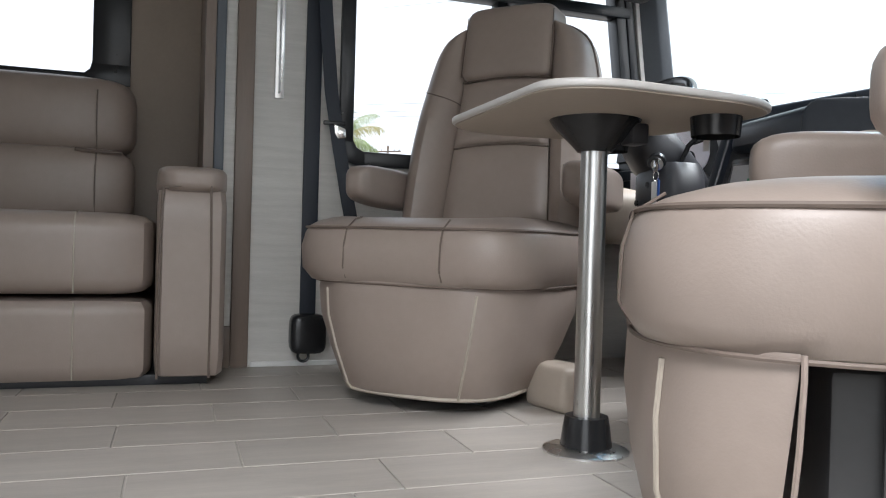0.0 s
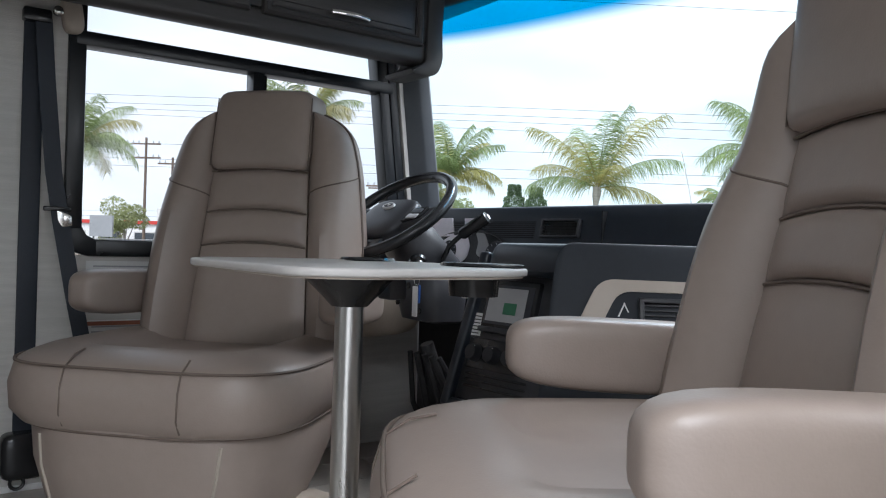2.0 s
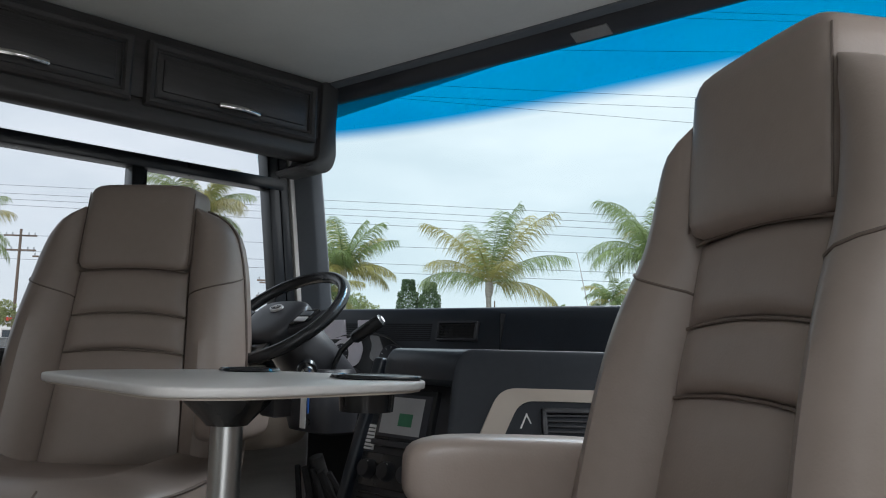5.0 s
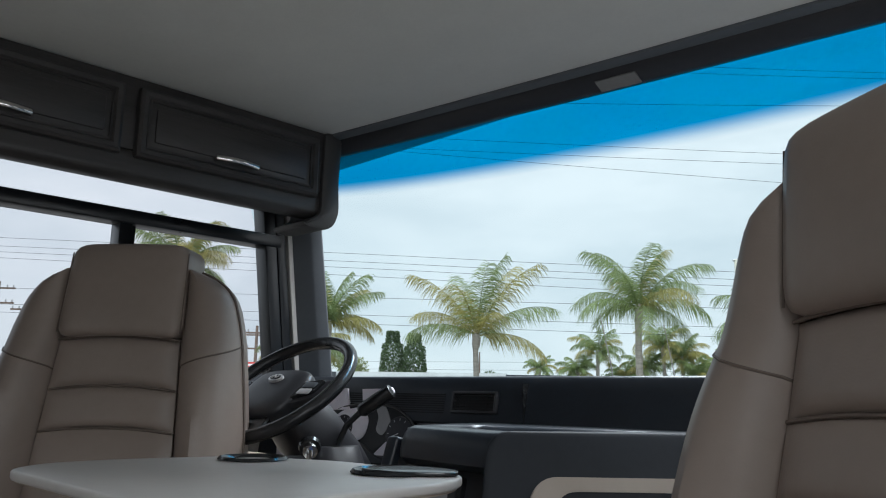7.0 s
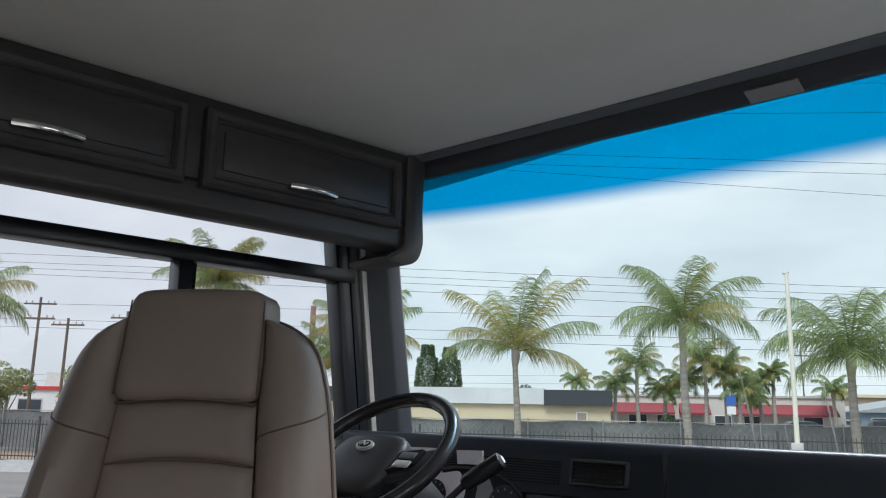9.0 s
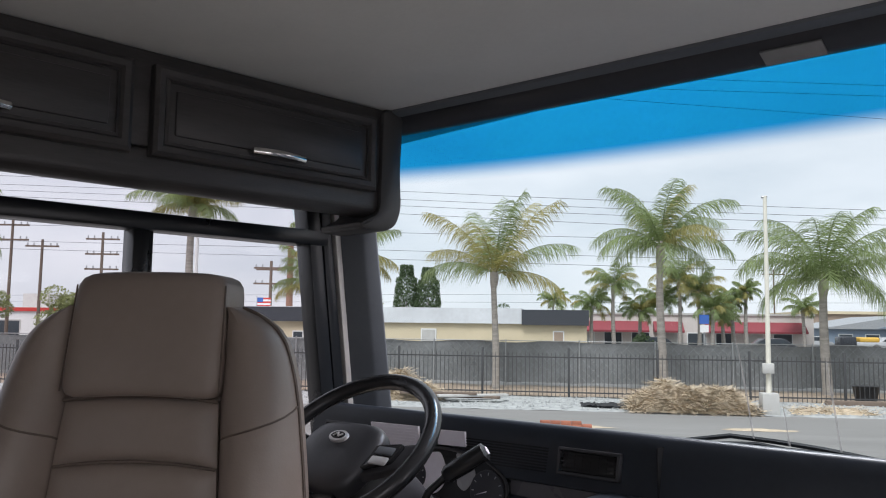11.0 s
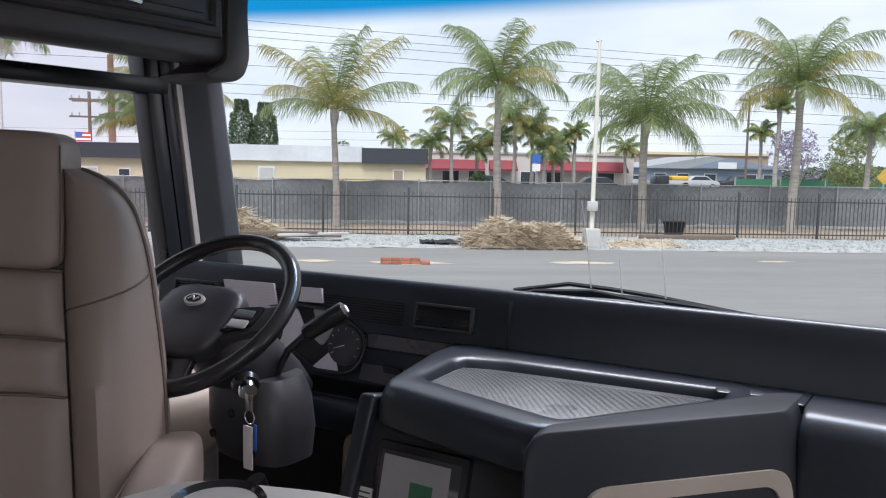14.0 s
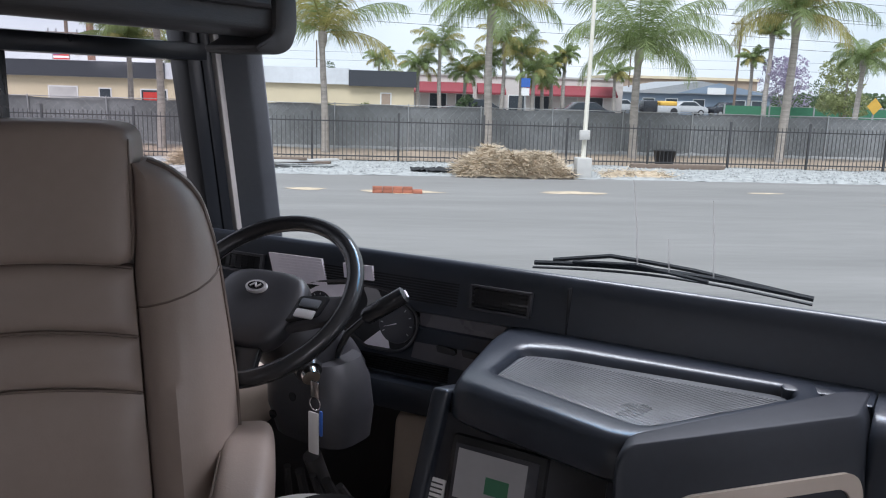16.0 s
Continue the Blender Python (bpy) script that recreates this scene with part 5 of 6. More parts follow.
rng = random.Random(4)
for k in range(2600):
    u, v = rng.uniform(-14, 13), rng.uniform(-3.2, 0.1)
    s = rng.uniform(0.02, 0.055)
    z = 0.05 + 0.05 * noise.noise((u * 1.3, v * 1.3, 3))
    p = [rk.verts.new((u + s * rng.uniform(0.6, 1.2) * a, v + s * rng.uniform(0.6, 1.2) * b, z + s * c)) for a, b, c in ((1, 0, 0), (-0.5, 0.9, 0), (-0.5, -0.9, 0), (0, 0, 0.9))]
    for f in ((0, 1, 3), (1, 2, 3), (2, 0, 3)):
        rk.faces.new([p[i] for i in f])
stones = part("gravel_stones", rk, gravel_mat, smooth=False)
stones.matrix_basis = FM
tagged(stones, "scattered loose pale stones in the gravel", "gravel", kind="stuff")

# iron fence in front
iron_fence = out_thing("iron_fence", "low black iron picket fence along the lot", "fence", 0, 0)
for k in range(-22, 18):
    part("post", box(k * 2.45 - 0.03, k * 2.45 + 0.03, -0.03, 0.03, 0, 1.42, 0.004), iron, iron_fence)
for z in (0.18, 1.16):
    part("rail", box(-54, 42, -0.018, 0.018, z - 0.018, z + 0.018), iron, iron_fence, smooth=False)
pk = bmesh.new()
for k in range(-440, 340):
    if k % 20:
        u = k * 0.1225
        a = [pk.verts.new((u + dx, dy, z)) for z in (0.06, 1.28) for dx, dy in ((-0.008, -0.008), (0.008, -0.008), (0.008, 0.008), (-0.008, 0.008))]
        for f in ((0, 1, 5, 4), (1, 2, 6, 5), (2, 3, 7, 6), (3, 0, 4, 7), (4, 5, 6, 7)):
            pk.faces.new([a[i] for i in f])
tagged(part("pickets", pk, iron, iron_fence, smooth=False), kind="stuff")

# screened chain-link fence behind
link = out_thing("chain_link_fence", "chain-link fence hung with black privacy mesh", "fence", 0, 3.5)
part("mesh_screen", sheet(lambda u, z: (u, 0.05 * noise.noise((u * 0.8, z, 0)), z + (0.03 * math.sin(u * 2.1) if z > 1 else 0.06 * noise.noise((u * 2, 9, 0)))), span(-90, 60, 420), span(0.20, 1.52, 6), 0.01), mesh_screen, link)
for k in range(-36, 25):
    part("post", tube([(k * 2.4 + 0.3, -0.07, 0), (k * 2.4 + 0.3, -0.07, 1.60)], 0.022, 6), galv, link)
part("top_rail", tube([(-90, -0.05, 1.55), (60, -0.05, 1.55)], 0.015, 6), galv, link)
wires_bm = bmesh.new()
for k in range(-100, 90):
    u = k * 0.30
    for s in (-1, 1):
        tube([(u, -0.035, 0.15), (u + s * 1.40, -0.035, 1.55)], 0.0035, 3, bm=wires_bm)
tagged(part("chain_link", wires_bm, galv, link), kind="stuff")


def palm(u, v, trunk_h, spread, label, seed, droop=1.0, n_fronds=26, r=0.17, old=0.25, top=2.0):
    rng = random.Random(seed)
    t = out_thing("palm_tree", label, "palm tree", u, v, 0, 0, group="palms along the fence")
    pts = [(0.05 * math.sin(z * 0.9 + seed), 0.04 * math.cos(z * 0.7 + seed), z) for z in span(-0.05, trunk_h, 14)]
    r *= 0.78
    rad = [r * (1.25 - 0.45 * i / 13 + (0.10 if i == 0 else 0)) for i in range(14)]
    rad[-1], rad[-2] = r * 0.95, r * 1.15
    part("trunk", tube(pts, rad, 12), bark, t)
    crown, oldc = bmesh.new(), bmesh.new()
    for k in range(n_fronds):
        az = 2.399963 * k + rng.uniform(-0.25, 0.25)
        f = (k + 0.5) / n_fronds
        up = radians(82 - 70 * f ** 1.1 + rng.uniform(-7, 7))
        length = spread * rng.uniform(0.92, 1.12) * (0.85 + 0.25 * math.sin(math.pi * min(1, f + 0.15)))
        p = Vector((0, 0, trunk_h - 0.05))
        d_el = up
        target = oldc if rng.random() < old * (0.3 + 1.4 * f) else crown
        steps = 12
        line = []
        for i in range(steps + 1):
            line.append((p.copy(), d_el))
            st = length / steps
            p = p + Vector((math.cos(az) * math.cos(d_el), math.sin(az) * math.cos(d_el), math.sin(d_el))) * st
            d_el -= radians((4.0 + 7.5 * (i / steps) ** 1.0) * droop * (0.65 + 0.55 * math.cos(up)))
        tube([a for a, _ in line], [0.028 * (1 - 0.85 * i / steps) for i in range(steps + 1)], 4, bm=target)
        side = Vector((-math.sin(az), math.cos(az), 0))
        far = v > 20
        m = 26 if far else 46
        for j in range(4, m):
            g = j / m * steps
            i = min(int(g), steps - 1)
            a = line[i][0].lerp(line[i + 1][0], g - i)
            along = (line[i + 1][0] - line[i][0]).normalized()
            ln = spread * 0.29 * math.sin(math.pi * (0.14 + 0.78 * j / m)) ** 0.6
            for s in (-1, 1):
                for q in range(2):
                    hang = rng.uniform(0.45, 1.05) - 0.3 * q
                    dv = (side * s * rng.uniform(0.65, 0.9) + along * rng.uniform(0.5, 0.75) + Vector((0, 0, 0.15 - hang))).normalized()
                    mid = a + dv * ln * 0.55
                    end = a + dv * ln * rng.uniform(0.85, 1.1) + Vector((0, 0, -0.38 * ln))
                    wv = along * (0.020 if far else 0.0105)
                    v0, v1, v2, v3, v4 = target.verts.new(a - wv), target.verts.new(a + wv), target.verts.new(mid + wv), target.verts.new(mid - wv), target.verts.new(end)
                    target.faces.new((v0, v1, v2, v3)); target.faces.new((v3, v2, v4))
    part("crown", crown, frond_mat, t, smooth=False)
    if len(oldc.verts):
        part("old_fronds", oldc, frond_old, t, "yellowing lower fronds", smooth=False)
    else:
        oldc.free()
    sp = loft([(trunk_h - 0.45, r * 0.8, r * 0.8, 0), (trunk_h - 0.2, r * 1.25, r * 1.25, 0), (trunk_h + 0.2, r * 0.5, r * 0.5, 0)], 10, 2)
    part("crownshaft", sp, bark, t)
    return t


palm(-7.2, 2.5, 3.75, 2.75, "queen palm with a feathery crown behind the fence", 1, 0.66, 14, 0.13, 0.5)
palm(-2.0, 2.5, 4.6, 2.55, "tall queen palm with arching fronds behind the fence", 2, 1.0, 17, 0.15, 0.3)
palm(2.8, 2.5, 3.55, 2.9, "broad drooping queen palm behind the fence", 3, 1.0, 19, 0.16, 0.1)
palm(7.85, 2.5, 4.75, 2.7, "tall green palm with a rough trunk behind the fence", 5, 0.95, 19, 0.17, 0.25)
palm(-12.2, 2.5, 4.1, 2.0, "queen palm at the corner of the lot", 6, 0.75, 18, 0.14, 0.45)
palm(-17.6, 2.5, 6.0, 2.1, "tall palm seen past the driver's window", 7, 0.85, 20, 0.17, 0.2)
palm(-27.5, 2.5, 5.2, 2.6, "palm with hanging fronds down the road", 8, 1.0, 20, 0.17, 0.3)
palm(-14.0, 5.5, 3.4, 1.9, "slim palm past the driver's window", 12, 0.8, 18, 0.12, 0.3)
for u, v, h, s_, sd in ((-1.5, 30, 4.7, 2.1, 21), (-2.9, 30, 3.4, 1.7, 22), (0.3, 31, 3.1, 1.6, 23), (2.7, 30, 5.1, 2.1, 24), (3.9, 30, 4.4, 2.0, 25), (4.6, 29, 3.2, 1.8, 29), (1.7, 31, 3.7, 1.8, 26), (5.6, 31, 2.7, 1.5, 27), (7.3, 32, 4.5, 1.2, 28), (6.4, 32, 3.8, 1.3, 32), (12.7, 38, 3.5, 1.6, 33), (-5.5, 52, 4.4, 1.7, 34), (17.5, 14, 4.0, 1.7, 30), (20.2, 31, 4.6, 1.3, 31)):
    palm(u, v, h, s_, "bushy palm in front of the shops across the road", sd, 1.15, 17, 0.16, 0.22)
palm(20.9, 30, 6.4, 1.25, "tall stiff-leaved palm beside the jacaranda", 35, 0.5, 30, 0.2, 0.1)


def leafy(name, label, u, v, h, w, material, seed, trunk=0.8, count=4200, column=False):
    rng = random.Random(seed)
    t = out_thing(name, label, "tree", u, v)
    part("trunk", tube([(0, 0, -0.05), (0.05, 0, trunk), (0, 0.05, h * 0.6)], [0.16, 0.12, 0.05], 8), bark, t)
    for k in range(4):
        a = k * 1.7 + seed
        part("limb", tube([(0, 0, trunk * 0.9), (0.3 * w * math.cos(a), 0.3 * w * math.sin(a), trunk + 0.25 * h), (0.5 * w * math.cos(a), 0.5 * w * math.sin(a), trunk + 0.45 * h)], [0.06, 0.04, 0.015], 6), bark, t)
    bm = bmesh.new()
    blobs = [(0, 0, h * 0.55, w)] if column else [(rng.uniform(-0.5, 0.5) * w, rng.uniform(-0.5, 0.5) * w, trunk + rng.uniform(0.15, 0.85) * (h - trunk), w * rng.uniform(0.35, 0.6)) for _ in range(9)]
    for k in range(count):
        bx, by, bz_, br = rng.choice(blobs)
        a, c = rng.uniform(0, 6.283), rng.uniform(-1, 1)
        rr = br * rng.uniform(0.75, 1.05)
        if column:
            z = rng.uniform(0.05, 1) * h
            wd = w * (0.55 + 0.45 * math.sin(math.pi * min(1, z / h * 0.75 + 0.2))) * rng.uniform(0.7, 1.05) * (1 if z < 0.85 * h else 0.75)
            p = Vector((wd * math.cos(a), wd * math.sin(a), z))
        else:
            p = Vector((bx + rr * math.cos(a) * math.sqrt(1 - c * c), by + rr * math.sin(a) * math.sqrt(1 - c * c), bz_ + rr * c * 0.8))
        s = rng.uniform(0.06, 0.13) * max(1, w / 2.2)
        d1 = Vector((rng.uniform(-1, 1), rng.uniform(-1, 1), rng.uniform(-1, 1))).normalized() * s
        d2 = Vector((rng.uniform(-1, 1), rng.uniform(-1, 1), rng.uniform(-1, 1))).normalized() * s * 0.6
        bm.faces.new([bm.verts.new(p + e) for e in (d1, d2, -d1, -d2)])
    part("crown", bm, material, t, smooth=False)


leafy("cypress_tree", "dense dark columnar cypress behind the buildings", -17.3, 40, 6.9, 1.05, leaf_dark, 1, column=True, count=8000)
leafy("cypress_tree", "dense dark columnar cypress behind the buildings", -15.5, 40, 6.7, 1.05, leaf_dark, 2, column=True, count=8000)
leafy("tree", "yellow-green leafy tree by the driver's side", -20.5, 38, 5.6, 1.9, leaf_lime, 3)
leafy("tree", "yellow-green street tree far down the road", -44, 26, 4.6, 1.8, leaf_lime, 4)
leafy("tree", "yellow-green street tree far down the road", -38, 26, 4.2, 1.6, leaf_lime, 5)
leafy("jacaranda_tree", "violet-flowering jacaranda beyond the fence", 22.4, 30, 5.6, 1.9, jacaranda, 6, count=2600)
leafy("tree", "green leafy tree beyond the fence", 24.2, 26, 6.0, 2.3, leaf_lime, 7)
leafy("tree", "small dark tree on the skyline", -9.5, 52, 4.2, 1.6, leaf_dark, 8, count=2200)
leafy("tree", "small dark tree on the skyline", -4.0, 55, 4.4, 1.8, leaf_lime, 9, count=2200)
leafy("tree", "small dark tree on the skyline", 2.0, 58, 4.2, 2.0, leaf_dark, 10, count=2200)
leafy("tree", "small dark tree on the skyline", 44, 62, 4.6, 2.6, leaf_dark, 11, count=1200)
leafy("shrub", "low green shrub by the shop front", 0.4, 30, 1.9, 0.9, leaf_dark, 12, 0.2, 900)
leafy("shrub", "low green shrub by the cream building", -8.0, 17, 1.45, 0.25, leaf_dark, 13, 0.2, 120)
leafy("shrub", "low green shrub by the cream building", -6.2, 17, 1.45, 0.25, leaf_lime, 14, 0.2, 120)

# buildings
b1 = out_thing("building", "long low cream stucco building with a white roof", "building", 0, 18)
part("wall", box(-31, -3.7, 0, 12, 0, 2.15), cream_wall, b1, smooth=False)
part("roof", box(-31.1, -7.0, -0.15, 12, 2.15, 2.95), roof_white, b1, "white coated roof", smooth=False)
part("fascia", box(-7.0, -3.6, -0.25, 12, 2.10, 2.88), roof_dark, b1, "dark fascia", smooth=False)
part("fascia", box(-31.1, -16.0, -0.25, -0.16, 2.16, 2.92), roof_dark, b1, "dark fascia", smooth=False)
for u, w_, z0, z1, mt in ((-5.35, 0.45, 0.2, 1.75, brown_wall), (-19.2, 0.5, 0.3, 1.6, glass_far), (-17.2, 1.2, 0.8, 1.6, glass_far), (-21.6, 1.3, 0.8, 1.65, concrete), (-12.2, 0.7, 0.2, 1.8, concrete)):
    wv = part("window", box(u, u + w_, -0.06, 0.05, z0, z1), mt, b1, smooth=False)
    part("frame", box(u - 0.06, u + w_ + 0.06, -0.045, 0.05, z0 - 0.06, z1 + 0.06), white_paint, wv, smooth=False)
part("banner", box(-17.1, -16.1, -0.09, -0.065, 0.9, 1.5), red_paint, b1, "red sign", smooth=False)

b2 = out_thing("building", "pale shop building with dark red awnings", "building", 0, 40)
part("wall", box(-4.5, 14.0, 0, 14, 0, 3.05), pink_wall, b2, smooth=False)
part("roof", box(-4.6, 14.1, -0.1, 14, 3.05, 3.2), concrete, b2, smooth=False)
for a, b in ((-3.4, 1.8), (2.2, 4.4), (6.0, 13.3)):
    part("awning", prism([(-0.02, 2.55), (-0.02, 1.75), (-1.1, 1.70), (-1.1, 1.85)], "x", a, b), red_awning, b2, "dark red canvas awning", smooth=False)
for k in range(8):
    u = -3.6 + k * 2.1
    wv = part("window", box(u, u + 1.3, -0.05, 0.05, 0.5, 1.65), glass_far if k % 3 else concrete, b2, smooth=False)
    part("frame", box(u - 0.07, u + 1.37, -0.035, 0.05, 0.43, 1.72), white_paint, wv, smooth=False)

b3 = out_thing("building", "slate-blue metal-roofed building with white sign", "building", 0, 60)
part("wall", box(21.5, 36.5, 0, 14, 0, 2.3), blue_wall, b3, smooth=False)
part("roof", prism([(21.0, 2.25), (28.5, 3.55), (37, 2.3), (37, 2.2), (21, 2.15)], "y", -0.4, 14), galv, b3, "pale metal gable roof", smooth=False)
part("gable", prism([(26.0, 2.25), (30.5, 3.4), (36, 2.3)], "y", -0.5, -0.42), blue_wall, b3, smooth=False)
part("sign", box(29.2, 31.2, -0.6, -0.52, 2.2, 2.9), white_paint, b3, smooth=False)
for u in (22.5, 25.0, 28.0, 32.5, 34.5):
    wv = part("window", box(u, u + 1.2, -0.05, 0.05, 0.6, 1.6), glass_far, b3, smooth=False)
    part("frame", box(u - 0.08, u + 1.28, -0.035, 0.05, 0.52, 1.68), white_paint, wv, smooth=False)
b4 = out_thing("building", "far tan flat-roofed warehouse", "building", 0, 95)
part("wall", box(30, 52, 0, 20, 0, 4.3), brown_wall, b4, smooth=False)
part("roof", box(29.8, 52.2, -0.3, 20, 4.3, 4.7), cream_wall, b4, smooth=False)
b5 = out_thing("building", "white shop with a red stripe down the road", "building", 0, 34)
part("wall", box(-62, -27, 0, 14, 0, 2.9), white_paint, b5, smooth=False)
part("stripe", box(-62.1, -26.9, -0.12, 0.0, 2.75, 3.05), red_paint, b5, "red roof stripe", smooth=False)
part("roof_unit", box(-50, -47.6, 4, 6, 2.9, 4.3), concrete, b5, smooth=False)
for k in range(9):
    wv = part("window", box(-60 + k * 3.6, -58 + k * 3.6, -0.05, 0.05, 0.7, 2.0), glass_far, b5, smooth=False)
    part("frame", box(-60.1 + k * 3.6, -57.9 + k * 3.6, -0.035, 0.05, 0.6, 2.1), concrete, wv, smooth=False)
bs = out_thing("billboard", "grey board on posts beyond the fence", "sign", -41, 20)
part("board", box(-0.9, 0.9, -0.06, 0.06, 1.6, 3.0), galv, bs, smooth=False)
for s in (-0.6, 0.6):
    part("post", tube([(s, 0, 0), (s, 0, 1.6)], 0.06, 6), iron, bs)
gf = out_thing("green_fence", "green screened fence beyond the street", "fence", 27, 30)
part("screen", box(-9, 14, -0.03, 0.03, 0, 1.5), green_paint, gf, smooth=False)
for k in range(8):
    part("post", box(-9 + k * 3.2, -8.9 + k * 3.2, -0.08, -0.03, 0, 1.6), galv, gf, smooth=False)

# light pole in the gravel
lp = out_thing("light_pole", "slim cream-painted light pole on a concrete footing", "street lamp", -0.25, -2.9)
part("footing", box(-0.19, 0.19, -0.19, 0.19, -0.05, 0.52, 0.02), concrete, lp)
part("shaft", tube([(0, 0, 0.5), (0.02, 0, 2.8), (0.03, 0, 5.25)], [0.062, 0.052, 0.042], 12), cream_paint, lp)
part("junction_box", box(-0.16, 0.10, -0.16, -0.06, 0.98, 1.22, 0.01), concrete, lp)
part("cap", tube([(-0.05, 0, 5.22), (0.08, 0, 5.25)], 0.03, 8), galv, lp)


def utility_pole(u, v, h, arms, r=0.14, material=None, label="weathered wooden utility pole with crossarms"):
    p = out_thing("utility_pole", label, "utility pole", u, v, 0, 12, group="utility poles")
    part("shaft", tube([(0, 0, -0.1), (0, 0, h)], [r, r * 0.7], 8), material or wood_pole, p)
    for k in range(arms):
        z = h - 0.5 - k * 1.1
        part("crossarm", box(-1.2, 1.2, -0.06, 0.06, z - 0.06, z + 0.06), wood_pole, p, smooth=False)
        for s in (-1.05, -0.6, 0.6, 1.05):
            part("insulator", tube([(s, 0, z + 0.05), (s, 0, z + 0.25)], 0.05, 6), galv, p)


utility_pole(30.2, 55, 9.6, 1)
utility_pole(-45.3, 30, 9.6, 2)
utility_pole(-38, 30, 8.5, 3)
utility_pole(-42.8, 30, 8.0, 1)
utility_pole(-25.1, 30, 6.4, 2)
utility_pole(-28.9, 40, 7.0, 1, 0.1)
utility_pole(17.0, 62, 8.2, 1, 0.1)
utility_pole(24.0, 70, 9.5, 1, 0.1)
utility_pole(-12.0, 62, 6.5, 0, 0.1)
utility_pole(-20.2, 20, 7.5, 0, 0.22, rust_pole, "rust-brown steel pole by the road")
utility_pole(-22.0, 12, 8.6, 0, 0.10, white_paint, "slim white flag pole by the road")
flag = out_thing("flag", "small red and white striped flag by the road", "flag", -22.9, 22, 2.9)
part("pole", tube([(0, 0, -2.9), (0, 0, 0.75)], 0.03, 6), galv, flag)
for k in range(5):
    part("stripe", box(0.03, 0.85, -0.01, 0.01, 0.10 + 0.11 * k, 0.205 + 0.11 * k), red_paint if k % 2 == 0 else white_paint, flag, smooth=False)
part("canton", box(0.03, 0.38, -0.016, 0.016, 0.38, 0.65), blue_paint, flag, smooth=False)


def wire(u0, z0, u1, z1, v0, v1, sag=0.25, r=0.009):
    w = out_thing("overhead_wire", "thin black overhead power line", "cable", 0, 0, group="overhead wires")
    pts = []
    for t in span(-1.2, 2.2, 40):
        pts.append((u0 + (u1 - u0) * t, v0 + (v1 - v0) * t, z0 + 0.9 + (z1 - z0) * t - sag * 4 * t * (1 - t) * (0.15 if 0 <= t <= 1 else 0)))
    part("strand", tube(pts, r, 4), cable_mat, w)


for z0, z1 in ((6.47, 5.48), (6.14, 5.20), (5.88, 4.94), (5.55, 4.54)):
    wire(-10.9, z0, 8.3, z1, 8, 8)
for u0, z0, u1, z1 in ((-11.9, 11.03, 3.75, 9.34), (-11.2, 11.09, 4.0, 10.07), (-9.75, 11.48, 4.0, 10.49), (-4.1, 12.84, 6.7, 12.38), (0.03, 14.05, 8.43, 13.45), (0.03, 14.35, 8.43, 13.7)):
    wire(u0, z0, u1, z1, 8, 8, 0.1, 0.008)
for z0, z1 in ((3.6, 3.9), (4.4, 4.8)):
    wire(-20, z0, 30, z1, 60, 60, 0.3, 0.014)
for z0, z1 in ((8.7, 8.2), (7.5, 7.0), (6.9, 6.4)):
    wire(-70, z0 + 0.4, -25, z1 - 0.6, 31, 29, 0.5, 0.015)


# straw heaps, planks, bricks, sacks
def heap(u, v, w, d, h, seed, count=4200):
    rng = random.Random(seed)
    t = out_thing("straw_heap", "heap of dry cut palm straw on the gravel", "debris", u, v, 0.03)
    core = sheet(lambda x, y: (x * w, y * d, max(0.0, h * (1 - x * x) * (1 - y * y) * (0.75 + 0.5 * noise.noise((x * 3 + seed, y * 3, 0))))), span(-1, 1, 24), span(-1, 1, 16))
    part("mound", core, straw_mat, t)
    bm = bmesh.new()
    for k in range(count):
        x, y = rng.uniform(-0.95, 0.95), rng.uniform(-0.95, 0.95)
        z = max(0.0, h * (1 - x * x) * (1 - y * y) * (0.75 + 0.5 * noise.noise((x * 3 + seed, y * 3, 0))))
        a = rng.uniform(0, 6.28)
        dv = Vector((math.cos(a), math.sin(a), rng.uniform(-0.35, 0.5))) * rng.uniform(0.12, 0.38)
        wv = Vector((-math.sin(a), math.cos(a), 0.4)) * 0.006
        p = Vector((x * w, y * d, z))
        bm.faces.new([bm.verts.new(q) for q in (p - dv - wv, p - dv + wv, p + dv + wv, p + dv - wv)])
    tagged(part("stalks", bm, straw_mat, t, smooth=False), kind="stuff")


heap(-2.45, -2.5, 1.05, 0.8, 0.74, 1)
heap(-1.5, -2.5, 0.95, 0.8, 0.62, 2)
heap(-9.6, -1.4, 1.3, 0.8, 0.75, 3)
heap(1.3, -2.4, 1.0, 0.5, 0.14, 4, 400)
for k, (u, v, rz, ln) in enumerate(((-8.0, -1.6, 14, 2.2), (-7.9, -1.9, -6, 2.4), (-7.4, -2.1, 24, 1.9), (-8.3, -2.2, 3, 2.0))):
    pl = out_thing("plank", "weathered grey timber plank lying on the gravel", "plank", u, v, 0.12 + 0.05 * k, rz, group="loose planks")
    part("board", box(-ln / 2, ln / 2, -0.10, 0.10, -0.03, 0.03, 0.006), wood_pole if k % 2 else concrete, pl)
lg = out_thing("timber_beam", "long weathered timber beam on the gravel", "beam", 3.2, -0.45, 0.07)
part("beam", box(-1.4, 1.4, -0.12, 0.12, -0.06, 0.10, 0.02), wood_pole, lg)
